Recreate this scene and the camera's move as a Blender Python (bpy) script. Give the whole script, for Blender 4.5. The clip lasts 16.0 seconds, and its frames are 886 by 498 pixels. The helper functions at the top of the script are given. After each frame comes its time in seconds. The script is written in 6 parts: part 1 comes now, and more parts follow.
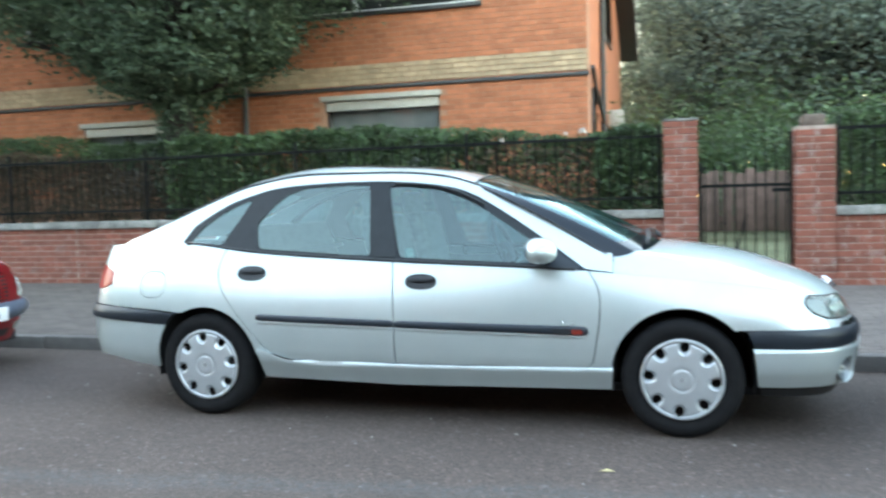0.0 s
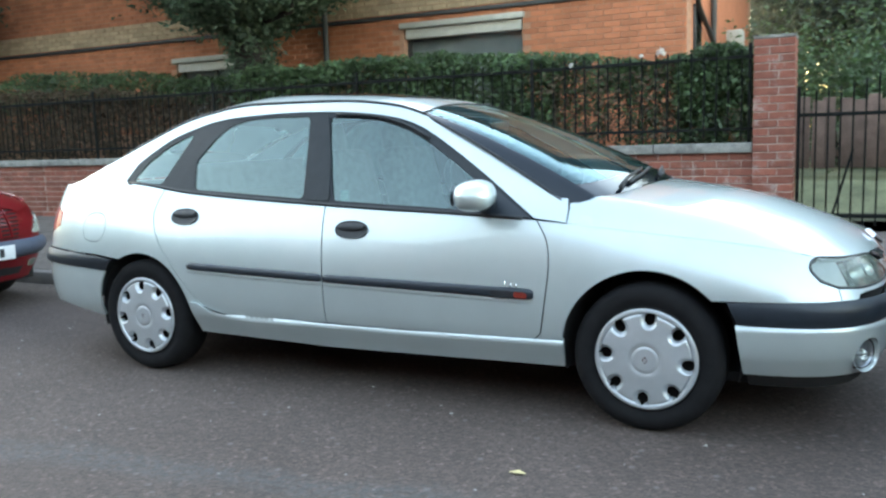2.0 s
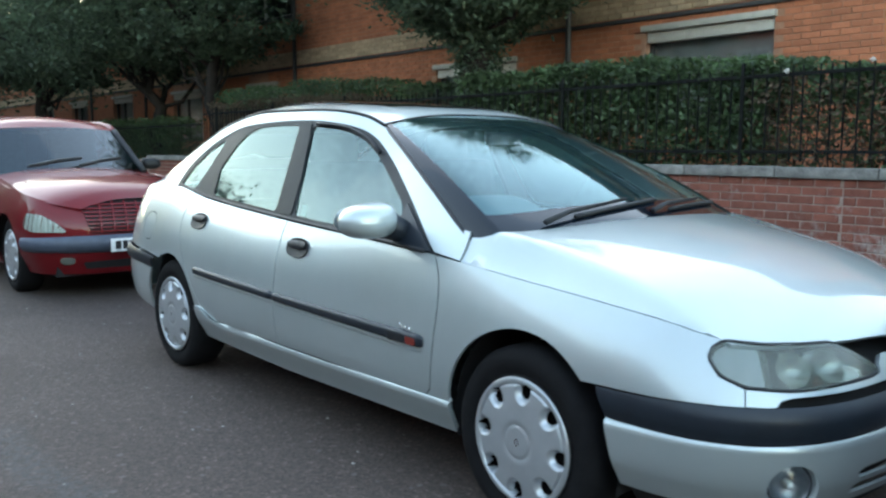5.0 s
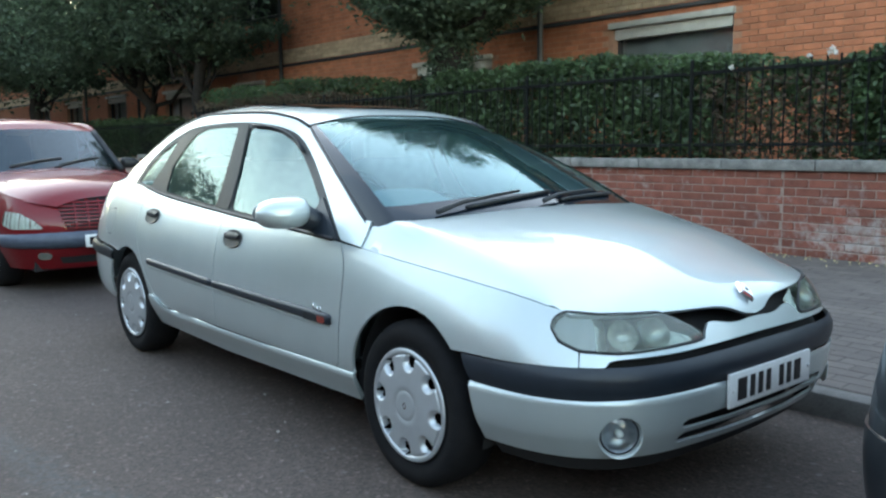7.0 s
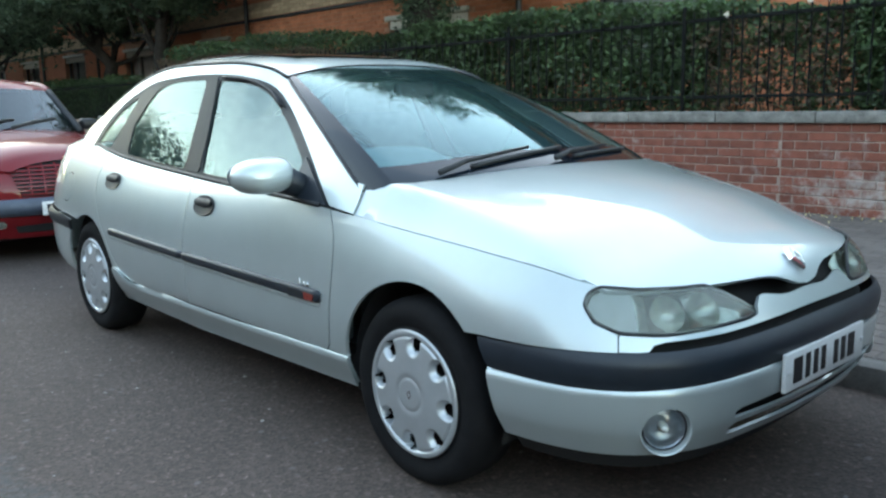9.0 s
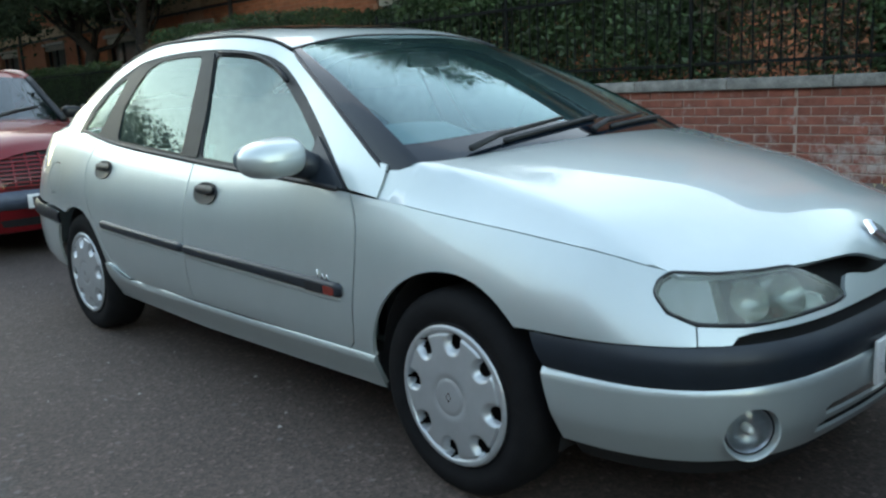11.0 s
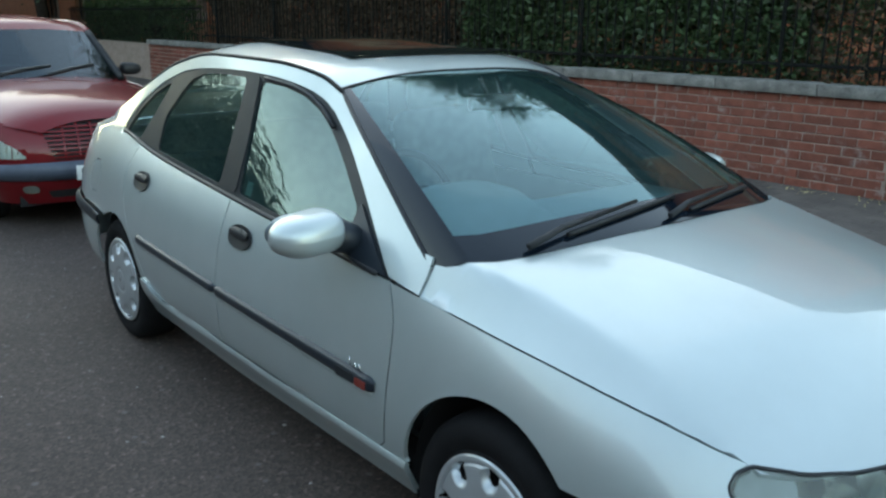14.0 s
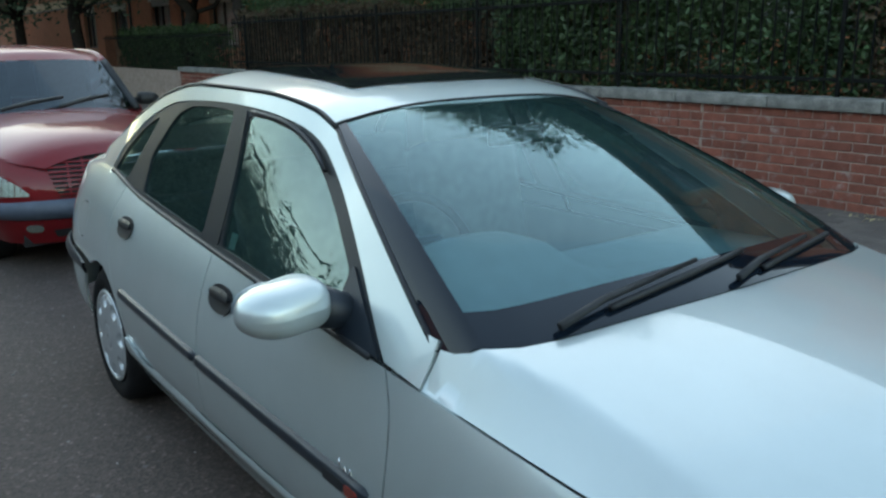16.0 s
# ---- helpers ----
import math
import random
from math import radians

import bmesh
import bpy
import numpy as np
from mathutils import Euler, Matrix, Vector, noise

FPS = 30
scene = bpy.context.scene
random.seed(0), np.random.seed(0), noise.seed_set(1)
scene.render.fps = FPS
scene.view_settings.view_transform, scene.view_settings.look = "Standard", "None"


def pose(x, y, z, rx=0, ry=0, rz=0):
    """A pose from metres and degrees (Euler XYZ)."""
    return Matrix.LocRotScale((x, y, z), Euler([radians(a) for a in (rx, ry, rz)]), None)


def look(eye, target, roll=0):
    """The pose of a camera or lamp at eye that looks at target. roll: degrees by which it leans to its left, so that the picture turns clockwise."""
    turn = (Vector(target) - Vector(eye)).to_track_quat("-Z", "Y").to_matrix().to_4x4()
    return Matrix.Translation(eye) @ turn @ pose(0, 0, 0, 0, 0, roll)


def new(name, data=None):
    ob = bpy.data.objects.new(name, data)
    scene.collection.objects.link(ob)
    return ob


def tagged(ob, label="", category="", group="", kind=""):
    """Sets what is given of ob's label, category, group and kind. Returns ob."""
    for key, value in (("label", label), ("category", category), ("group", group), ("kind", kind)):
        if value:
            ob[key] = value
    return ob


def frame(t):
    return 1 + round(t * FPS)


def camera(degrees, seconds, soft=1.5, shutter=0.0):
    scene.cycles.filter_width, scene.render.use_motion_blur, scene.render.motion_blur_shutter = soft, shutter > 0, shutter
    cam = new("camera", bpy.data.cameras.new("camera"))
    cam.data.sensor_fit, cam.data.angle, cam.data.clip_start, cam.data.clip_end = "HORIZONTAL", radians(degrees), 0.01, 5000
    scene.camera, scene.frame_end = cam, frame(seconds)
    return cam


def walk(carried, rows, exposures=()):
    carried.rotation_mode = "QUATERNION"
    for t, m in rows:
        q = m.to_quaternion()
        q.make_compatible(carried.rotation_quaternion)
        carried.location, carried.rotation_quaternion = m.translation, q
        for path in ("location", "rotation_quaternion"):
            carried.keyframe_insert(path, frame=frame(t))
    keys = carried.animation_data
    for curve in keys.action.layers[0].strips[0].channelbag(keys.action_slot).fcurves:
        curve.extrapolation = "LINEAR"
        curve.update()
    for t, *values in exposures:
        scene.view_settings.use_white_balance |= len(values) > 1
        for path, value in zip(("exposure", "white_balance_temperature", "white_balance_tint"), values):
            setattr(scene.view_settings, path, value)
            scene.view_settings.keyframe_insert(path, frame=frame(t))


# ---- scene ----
cam = camera(55.6, 16.0, soft=2.4, shutter=0.5)
PATH = [
    (0, (2.691, -5.125, 1.218), (2.137, -3.207, 1.103), -1.5),
    (0.5, (2.922, -4.886, 1.217), (2.146, -3.046, 1.104), -1.0),
    (1, (3.164, -4.625, 1.215), (2.354, -2.812, 0.978), -1.2),
    (1.5, (3.302, -4.278, 1.158), (2.493, -2.468, 0.894), -0.1),
    (2, (3.413, -4.074, 1.188), (2.524, -2.301, 0.927), -1.8),
    (2.5, (3.629, -3.839, 1.189), (2.599, -2.149, 0.902), 0.6),
    (3, (3.696, -3.551, 1.178), (2.6, -1.895, 0.945), -2.5),
    (3.5, (3.821, -3.232, 1.193), (2.583, -1.683, 0.935), -3.4),
    (5.8, (4.808, -2.603, 1.207), (3.253, -1.369, 0.96), 0.9),
    (6, (4.886, -2.627, 1.208), (3.355, -1.376, 0.91), 0.8),
    (6.5, (4.956, -2.633, 1.223), (3.457, -1.331, 0.983), -0.3),
    (7, (4.964, -2.608, 1.217), (3.447, -1.329, 0.97), -0.5),
    (7.5, (4.969, -2.676, 1.23), (3.465, -1.384, 0.973), -0.3),
    (8, (4.852, -2.605, 1.213), (3.349, -1.318, 0.919), -0.6),
    (8.5, (4.691, -2.488, 1.217), (3.22, -1.163, 0.937), -0.4),
    (8.7, (4.649, -2.464, 1.207), (3.183, -1.14, 0.894), -0.7),
    (11, (4.296, -2.356, 1.165), (2.857, -1.024, 0.772), -2.9),
    (11.5, (4.23, -2.211, 1.178), (2.767, -0.899, 0.806), -2.4),
    (12, (4.208, -2.199, 1.239), (2.655, -0.965, 0.98), -3.6),
    (12.5, (4.227, -2.213, 1.293), (2.656, -1.008, 1.009), -4.1),
    (13, (4.212, -2.162, 1.398), (2.72, -0.976, 0.789), -1.4),
    (13.5, (4.162, -2.129, 1.522), (2.647, -0.934, 0.998), 1.1),
    (14, (4.033, -2.085, 1.547), (2.531, -0.876, 1.015), 0.4),
    (14.5, (3.895, -2.036, 1.544), (2.414, -0.797, 1.025), -0.1),
    (15, (3.812, -1.933, 1.536), (2.298, -0.736, 1.011), -0.9),
    (15.5, (3.724, -1.791, 1.569), (2.168, -0.652, 1.038), -0.5),
    (16, (3.687, -1.72, 1.542), (2.119, -0.577, 1.056), -0.9),
]
EXPOSURES = [(0, 3.74, 7600, 12), (1, 3.62, 7600, 12), (2, 3.42, 7600, 13), (3.5, 3.17, 7400, 13), (6, 2.72, 7100, 12), (7, 2.94, 7250, 12), (8.5, 2.97, 7350, 11), (11.5, 2.47, 7500, 11), (12, 2.57, 7500, 11), (13, 2.45, 7400, 9), (16, 2.2, 7200, 8)]
walk(cam, [(t, look(eye, target, roll)) for t, eye, target, roll in PATH], EXPOSURES)

import itertools
from mathutils.geometry import delaunay_2d_cdt

# ---------------------------------------------------------------- world, sun
SUN_AZ, SUN_EL = 297.0, 16.0          # degrees from +y towards +x, and above the horizon
world = bpy.data.worlds.new("sky")
scene.world = world
world.use_nodes = True
wn = world.node_tree.nodes
sky = wn.new("ShaderNodeTexSky")
sky.sky_type, sky.sun_disc = "NISHITA", False
sky.sun_elevation, sky.sun_rotation = radians(SUN_EL), radians(SUN_AZ)
sky.air_density, sky.dust_density, sky.ozone_density = 1.4, 0.4, 0.7
wn["Background"].inputs["Strength"].default_value = 0.15
world.node_tree.links.new(sky.outputs[0], wn["Background"].inputs["Color"])
sun = new("sun", bpy.data.lights.new("sun", "SUN"))
sun.data.energy, sun.data.angle, sun.data.color = 0.1, radians(100), (1.0, 0.95, 0.88)
a, e = radians(SUN_AZ), radians(SUN_EL)
sun.matrix_world = look((0, 0, 30), (-math.sin(a) * math.cos(e) * 10, -math.cos(a) * math.cos(e) * 10, 30 - math.sin(e) * 10))

# ---------------------------------------------------------------- materials


def node(nt, kind, **values):
    n = nt.nodes.new(kind)
    for k, v in values.items():
        if k in n.inputs:
            n.inputs[k].default_value = v
    return n


def salt_bloom(nt, colour, salts):
    """Pale salts that bleed out of old brickwork: ragged patches, thickest round one damp spot."""
    (x, z, rx, rz), rgb = salts
    geo = nt.nodes.new("ShaderNodeNewGeometry")
    blot = node(nt, "ShaderNodeTexNoise", Scale=6.5, Detail=7.0, Roughness=0.72)
    nt.links.new(geo.outputs["Position"], blot.inputs["Vector"])
    near = nt.nodes.new("ShaderNodeVectorMath")
    near.operation = "SUBTRACT"
    near.inputs[1].default_value = (x, 0, z)
    nt.links.new(geo.outputs["Position"], near.inputs[0])
    scaled = nt.nodes.new("ShaderNodeVectorMath")
    scaled.operation = "MULTIPLY"
    scaled.inputs[1].default_value = (1 / rx, 0, 1 / rz)
    nt.links.new(near.outputs[0], scaled.inputs[0])
    length = nt.nodes.new("ShaderNodeVectorMath")
    length.operation = "LENGTH"
    nt.links.new(scaled.outputs[0], length.inputs[0])
    fall = node(nt, "ShaderNodeMapRange")
    for k, v in zip(("From Min", "From Max", "To Min", "To Max"), (0.2, 2.2, 0.17, -0.01)):
        fall.inputs[k].default_value = v
    nt.links.new(length.outputs["Value"], fall.inputs["Value"])
    add = nt.nodes.new("ShaderNodeMath")
    nt.links.new(blot.outputs["Fac"], add.inputs[0])
    nt.links.new(fall.outputs[0], add.inputs[1])
    mask = node(nt, "ShaderNodeMapRange")
    for k, v in zip(("From Min", "From Max", "To Min", "To Max"), (0.55, 0.72, 0.0, 0.85)):
        mask.inputs[k].default_value = v
    nt.links.new(add.outputs[0], mask.inputs["Value"])
    mix = nt.nodes.new("ShaderNodeMix")
    mix.data_type = "RGBA"
    nt.links.new(mask.outputs[0], mix.inputs[0])
    nt.links.new(colour, mix.inputs[6])
    mix.inputs[7].default_value = (*rgb, 1)
    return mix.outputs[2]


def surface(name, rgb, rough=0.5, metal=0.0, vary=0.25, scale=8.0, fine=120.0, bump=0.1, pieces=0.0, islands=False,
            coat=0.0, coat_rough=0.05, spec=0.5, second=None, second_amount=0.5, leaf=0.0, salts=None):
    """A node material: two scales of noise on colour, fine noise on relief and gloss."""
    m = bpy.data.materials.new(name)
    m.use_nodes = True
    nt = m.node_tree
    b = nt.nodes["Principled BSDF"]
    tc = nt.nodes.new("ShaderNodeTexCoord")
    big = node(nt, "ShaderNodeTexNoise", Scale=scale, Detail=5.0, Roughness=0.6)
    small = node(nt, "ShaderNodeTexNoise", Scale=fine, Detail=3.0, Roughness=0.6)
    where = nt.nodes.new("ShaderNodeNewGeometry").outputs["Position"] if pieces and not islands else tc.outputs["Object"]
    for t in (big, small):
        nt.links.new(where, t.inputs["Vector"])
    ramp = nt.nodes.new("ShaderNodeValToRGB")
    lo = [c * (1 - vary) for c in rgb]
    hi = [min(1, c * (1 + vary)) for c in rgb]
    if second:
        hi = [c * (1 - second_amount) + s * second_amount for c, s in zip(hi, second)]
    ramp.color_ramp.elements[0].position, ramp.color_ramp.elements[1].position = 0.3, 0.7
    ramp.color_ramp.elements[0].color, ramp.color_ramp.elements[1].color = (*lo, 1), (*hi, 1)
    mixv = nt.nodes.new("ShaderNodeMath")
    mixv.operation = "MULTIPLY_ADD"
    nt.links.new(small.outputs["Fac"], mixv.inputs[0])
    mixv.inputs[1].default_value = 0.5
    off = nt.nodes.new("ShaderNodeMath")
    off.operation = "MULTIPLY_ADD"
    nt.links.new(big.outputs["Fac"], off.inputs[0])
    off.inputs[1].default_value, off.inputs[2].default_value = 0.75, -0.125
    nt.links.new(off.outputs[0], mixv.inputs[2])
    nt.links.new(mixv.outputs[0], ramp.inputs["Fac"])
    colour = ramp.outputs["Color"]
    if salts:
        colour = salt_bloom(nt, colour, salts)
    if pieces:
        if islands:
            rnd = nt.nodes.new("ShaderNodeNewGeometry").outputs["Random Per Island"]
        else:
            rnd = nt.nodes.new("ShaderNodeObjectInfo").outputs["Random"]
        rr = node(nt, "ShaderNodeMapRange")
        rr.inputs["To Min"].default_value, rr.inputs["To Max"].default_value = 1 - pieces, 1 + pieces
        nt.links.new(rnd, rr.inputs["Value"])
        hsv = nt.nodes.new("ShaderNodeHueSaturation")
        nt.links.new(rr.outputs[0], hsv.inputs["Value"])
        nt.links.new(colour, hsv.inputs["Color"])
        colour = hsv.outputs["Color"]
    nt.links.new(colour, b.inputs["Base Color"])
    b.inputs["Roughness"].default_value, b.inputs["Metallic"].default_value = rough, metal
    b.inputs["Specular IOR Level"].default_value = spec
    b.inputs["Coat Weight"].default_value, b.inputs["Coat Roughness"].default_value = coat, coat_rough
    if bump:
        bp = node(nt, "ShaderNodeBump", Strength=bump, Distance=0.004)
        nt.links.new(small.outputs["Fac"], bp.inputs["Height"])
        nt.links.new(bp.outputs["Normal"], b.inputs["Normal"])
    if leaf:
        tr = node(nt, "ShaderNodeBsdfTranslucent")
        nt.links.new(colour, tr.inputs["Color"])
        mx = node(nt, "ShaderNodeMixShader", Fac=leaf)
        nt.links.new(b.outputs[0], mx.inputs[1])
        nt.links.new(tr.outputs[0], mx.inputs[2])
        nt.links.new(mx.outputs[0], nt.nodes["Material Output"].inputs["Surface"])
    return m


def glass_sheet(name, tint, ior=1.9, rough=0.0, cloud=None, cloudy=0.0, film=(1, 1, 1)):
    """A thin pane: what is behind it, tinted, under a mirror that Fresnel drives."""
    m = bpy.data.materials.new(name)
    m.use_nodes = True
    nt = m.node_tree
    nt.nodes.remove(nt.nodes["Principled BSDF"])
    fr = node(nt, "ShaderNodeFresnel", IOR=ior)
    tr = node(nt, "ShaderNodeBsdfTransparent", Color=(*tint, 1))
    gl = node(nt, "ShaderNodeBsdfGlossy", Roughness=rough, Color=(*film, 1))
    mx = nt.nodes.new("ShaderNodeMixShader")
    nt.links.new(fr.outputs[0], mx.inputs["Fac"])
    through_it = tr.outputs[0]
    if cloud:
        df = node(nt, "ShaderNodeBsdfDiffuse", Color=(*cloud, 1))
        cm = node(nt, "ShaderNodeMixShader", Fac=cloudy)
        nt.links.new(tr.outputs[0], cm.inputs[1])
        nt.links.new(df.outputs[0], cm.inputs[2])
        through_it = cm.outputs[0]
    nt.links.new(through_it, mx.inputs[1])
    nt.links.new(gl.outputs[0], mx.inputs[2])
    nt.links.new(mx.outputs[0], nt.nodes["Material Output"].inputs["Surface"])
    return m


SILVER = surface("silver_paint", (0.45, 0.515, 0.52), 0.38, 0.5, 0.06, 3.0, 900.0, 0.03, coat=1.0, coat_rough=0.025)
SILVER.node_tree.nodes["Principled BSDF"].inputs["Coat IOR"].default_value = 1.52
GLASS_BLACK = surface("black_glass_border", (0.005, 0.009, 0.015), 0.04, 0, 0.1, 10, 100, 0.0, spec=0.4)
BLACK_TRIM = surface("black_trim", (0.018, 0.020, 0.023), 0.45, 0, 0.3, 20, 300, 0.05, spec=0.28)
BUMPER_GREY = surface("blue_grey_bumper", (0.062, 0.078, 0.110), 0.5, 0, 0.2, 15, 300, 0.06)
GREY_PLASTIC = surface("grey_plastic", (0.013, 0.019, 0.027), 0.42, 0, 0.2, 15, 500, 0.08, spec=0.4)
PILLAR_TRIM = surface("pillar_trim", (0.016, 0.020, 0.024), 0.45, 0, 0.2, 15, 300, 0.05, spec=0.2)
RUBBER = surface("tyre_rubber", (0.009, 0.009, 0.010), 0.85, 0, 0.3, 20, 200, 0.2, spec=0.15)
DARK = surface("underbody", (0.010, 0.010, 0.011), 0.9, 0, 0.3, 10, 100, 0.1)
HUBCAP = surface("hubcap_paint", (0.46, 0.49, 0.51), 0.36, 0.55, 0.08, 12, 400, 0.02, coat=0.3)
LAMP_WHITE = surface("pale_lamp_glass", (0.62, 0.66, 0.63), 0.2, 0, 0.2, 40, 120, 0.2, coat=0.8)
CHROME = surface("chrome", (0.75, 0.76, 0.78), 0.12, 1.0, 0.03, 30, 300, 0.0)
PANE = glass_sheet("car_window", (0.52, 0.74, 0.76), 1.95, cloud=(0.20, 0.46, 0.48), cloudy=0.03, film=(0.76, 0.93, 0.91))
DARK_PANE = glass_sheet("dark_car_window", (0.14, 0.20, 0.24), 1.55, film=(0.80, 0.92, 1.0))
SCREEN = glass_sheet("windscreen", (0.70, 0.88, 0.90), 1.85, cloud=(0.26, 0.60, 0.66), cloudy=0.035, film=(0.64, 0.90, 0.95))
LENS = glass_sheet("lamp_lens", (0.78, 0.83, 0.82), 1.45, 0.10, (0.36, 0.41, 0.36), 0.24)
CLEAR = glass_sheet("clear_lens", (0.92, 0.94, 0.94), 1.55, 0.02)
LAMP_IN = surface("lamp_reflector", (0.46, 0.50, 0.44), 0.22, 0.8, 0.2, 25, 60, 0.3)
LAMP_BOWL = surface("lamp_bowl", (0.36, 0.40, 0.44), 0.30, 0.75, 0.15, 60, 200, 0.15)
AMBER = surface("amber_lens", (0.20, 0.018, 0.010), 0.25, 0, 0.1, 30, 200, 0.0, coat=0.8)
RED_LENS = surface("red_lens", (0.34, 0.007, 0.007), 0.3, 0, 0.1, 30, 200, 0.0, coat=0.1)
CLEAR_WHITE = surface("white_lens", (0.42, 0.46, 0.47), 0.25, 0, 0.1, 30, 200, 0.0, coat=0.6)
PLATE_WHITE = surface("plate_white", (0.72, 0.73, 0.72), 0.35, 0, 0.06, 20, 200, 0.0, coat=0.3)
INK = surface("plate_black", (0.012, 0.012, 0.014), 0.5, 0, 0.2, 30, 200, 0.0)
TRIM_IN = surface("cabin_trim", (0.09, 0.12, 0.125), 0.8, 0, 0.2, 15, 300, 0.0)
SEAT_CLOTH = surface("seat_cloth", (0.10, 0.135, 0.14), 0.9, 0, 0.3, 30, 400, 0.3)
DASH = surface("dash_top", (0.17, 0.235, 0.245), 0.8, 0, 0.1, 15, 400, 0.0)
SUNROOF = surface("sunroof_glass", (0.010, 0.011, 0.013), 0.06, 0, 0.1, 5, 50, 0.0, spec=0.7)
STICKER = surface("green_sticker", (0.14, 0.26, 0.24), 0.5, 0, 0.3, 60, 300, 0.0)


def maths(nt, op, a, b=None, c=None):
    n = nt.nodes.new("ShaderNodeMath")
    n.operation = op
    for i, v in enumerate((a, b, c)):
        if v is None:
            continue
        if isinstance(v, (int, float)):
            n.inputs[i].default_value = v
        else:
            nt.links.new(v, n.inputs[i])
    return n.outputs[0]


def ramp_of(nt, value, zero, one):
    """0 where the value is zero's, 1 where it is one's, smooth between."""
    n = nt.nodes.new("ShaderNodeMapRange")
    n.interpolation_type = "SMOOTHSTEP"
    n.inputs["From Min"].default_value, n.inputs["From Max"].default_value = min(zero, one), max(zero, one)
    n.inputs["To Min"].default_value, n.inputs["To Max"].default_value = (0, 1) if one > zero else (1, 0)
    nt.links.new(value, n.inputs["Value"])
    return n.outputs[0]


def tint_of(nt, colour, rgb, amount):
    n = nt.nodes.new("ShaderNodeMix")
    n.data_type = "RGBA"
    nt.links.new(amount, n.inputs[0])
    nt.links.new(colour, n.inputs[6])
    n.inputs[7].default_value = (*rgb, 1)
    return n.outputs[2]


def asphalt():
    """Worn asphalt: chippings of mixed tone in a dark binder, patchy at a metre's scale."""
    m = bpy.data.materials.new("asphalt")
    m.use_nodes = True
    nt = m.node_tree
    b = nt.nodes["Principled BSDF"]
    tc = nt.nodes.new("ShaderNodeTexCoord")
    chip = node(nt, "ShaderNodeTexVoronoi", Scale=70.0)
    chip2 = node(nt, "ShaderNodeTexVoronoi", Scale=150.0)
    patch = node(nt, "ShaderNodeTexNoise", Scale=0.55, Detail=6.0, Roughness=0.65)
    grit = node(nt, "ShaderNodeTexNoise", Scale=30.0, Detail=4.0, Roughness=0.7)
    for t in (chip, chip2, patch, grit):
        nt.links.new(tc.outputs["Object"], t.inputs["Vector"])
    base = nt.nodes.new("ShaderNodeValToRGB")
    base.color_ramp.elements[0].position, base.color_ramp.elements[1].position = 0.33, 0.68
    base.color_ramp.elements[0].color, base.color_ramp.elements[1].color = (0.050, 0.036, 0.031, 1), (0.080, 0.060, 0.053, 1)
    nt.links.new(patch.outputs["Fac"], base.inputs["Fac"])
    tone = nt.nodes.new("ShaderNodeValToRGB")
    tone.color_ramp.elements[0].position, tone.color_ramp.elements[1].position = 0.1, 0.97
    tone.color_ramp.elements[0].color, tone.color_ramp.elements[1].color = (0.66, 0.65, 0.64, 1), (1.4, 1.36, 1.33, 1)
    el = tone.color_ramp.elements.new(0.9)
    el.color = (1.1, 1.08, 1.05, 1)
    top = tone.color_ramp.elements.new(0.995)
    top.color = (1.9, 1.85, 1.8, 1)
    sep = nt.nodes.new("ShaderNodeSeparateColor")
    nt.links.new(chip.outputs["Color"], sep.inputs[0])
    nt.links.new(sep.outputs[0], tone.inputs["Fac"])
    mul = nt.nodes.new("ShaderNodeMix")
    mul.data_type, mul.blend_type = "RGBA", "MULTIPLY"
    mul.inputs[0].default_value = 1.0
    nt.links.new(base.outputs[0], mul.inputs[6])
    nt.links.new(tone.outputs[0], mul.inputs[7])
    sep2 = nt.nodes.new("ShaderNodeSeparateColor")
    nt.links.new(chip2.outputs["Color"], sep2.inputs[0])
    mr = node(nt, "ShaderNodeMapRange")
    mr.inputs["To Min"].default_value, mr.inputs["To Max"].default_value = 0.75, 1.25
    nt.links.new(sep2.outputs[1], mr.inputs["Value"])
    hsv = nt.nodes.new("ShaderNodeHueSaturation")
    nt.links.new(mr.outputs[0], hsv.inputs["Value"])
    nt.links.new(mul.outputs[2], hsv.inputs["Color"])
    # pale stones worn bare, and a greyish worn seam along the street
    stone = node(nt, "ShaderNodeTexVoronoi", Scale=17.0)
    wob = node(nt, "ShaderNodeTexNoise", Scale=2.2, Detail=4.0)
    for t in (stone, wob):
        nt.links.new(tc.outputs["Object"], t.inputs["Vector"])
    pick = nt.nodes.new("ShaderNodeSeparateColor")
    nt.links.new(stone.outputs["Color"], pick.inputs[0])
    rare = ramp_of(nt, pick.outputs[0], 0.62, 0.95)
    small_ = ramp_of(nt, stone.outputs["Distance"], 0.30, 0.10)
    spot = maths(nt, "MULTIPLY", rare, small_)
    xyz = nt.nodes.new("ShaderNodeSeparateXYZ")
    nt.links.new(tc.outputs["Object"], xyz.inputs[0])
    line = maths(nt, "MULTIPLY_ADD", xyz.outputs["X"], -0.11, 1.98)
    off_line = maths(nt, "ABSOLUTE", maths(nt, "ADD", maths(nt, "ADD", xyz.outputs["Y"], line), maths(nt, "MULTIPLY_ADD", wob.outputs["Fac"], 0.3, -0.15)))
    seam = maths(nt, "MULTIPLY", ramp_of(nt, off_line, 0.16, 0.03), ramp_of(nt, grit.outputs["Fac"], 0.35, 0.6))
    a1 = tint_of(nt, hsv.outputs[0], (0.062, 0.074, 0.078), maths(nt, "MULTIPLY", seam, 0.4))
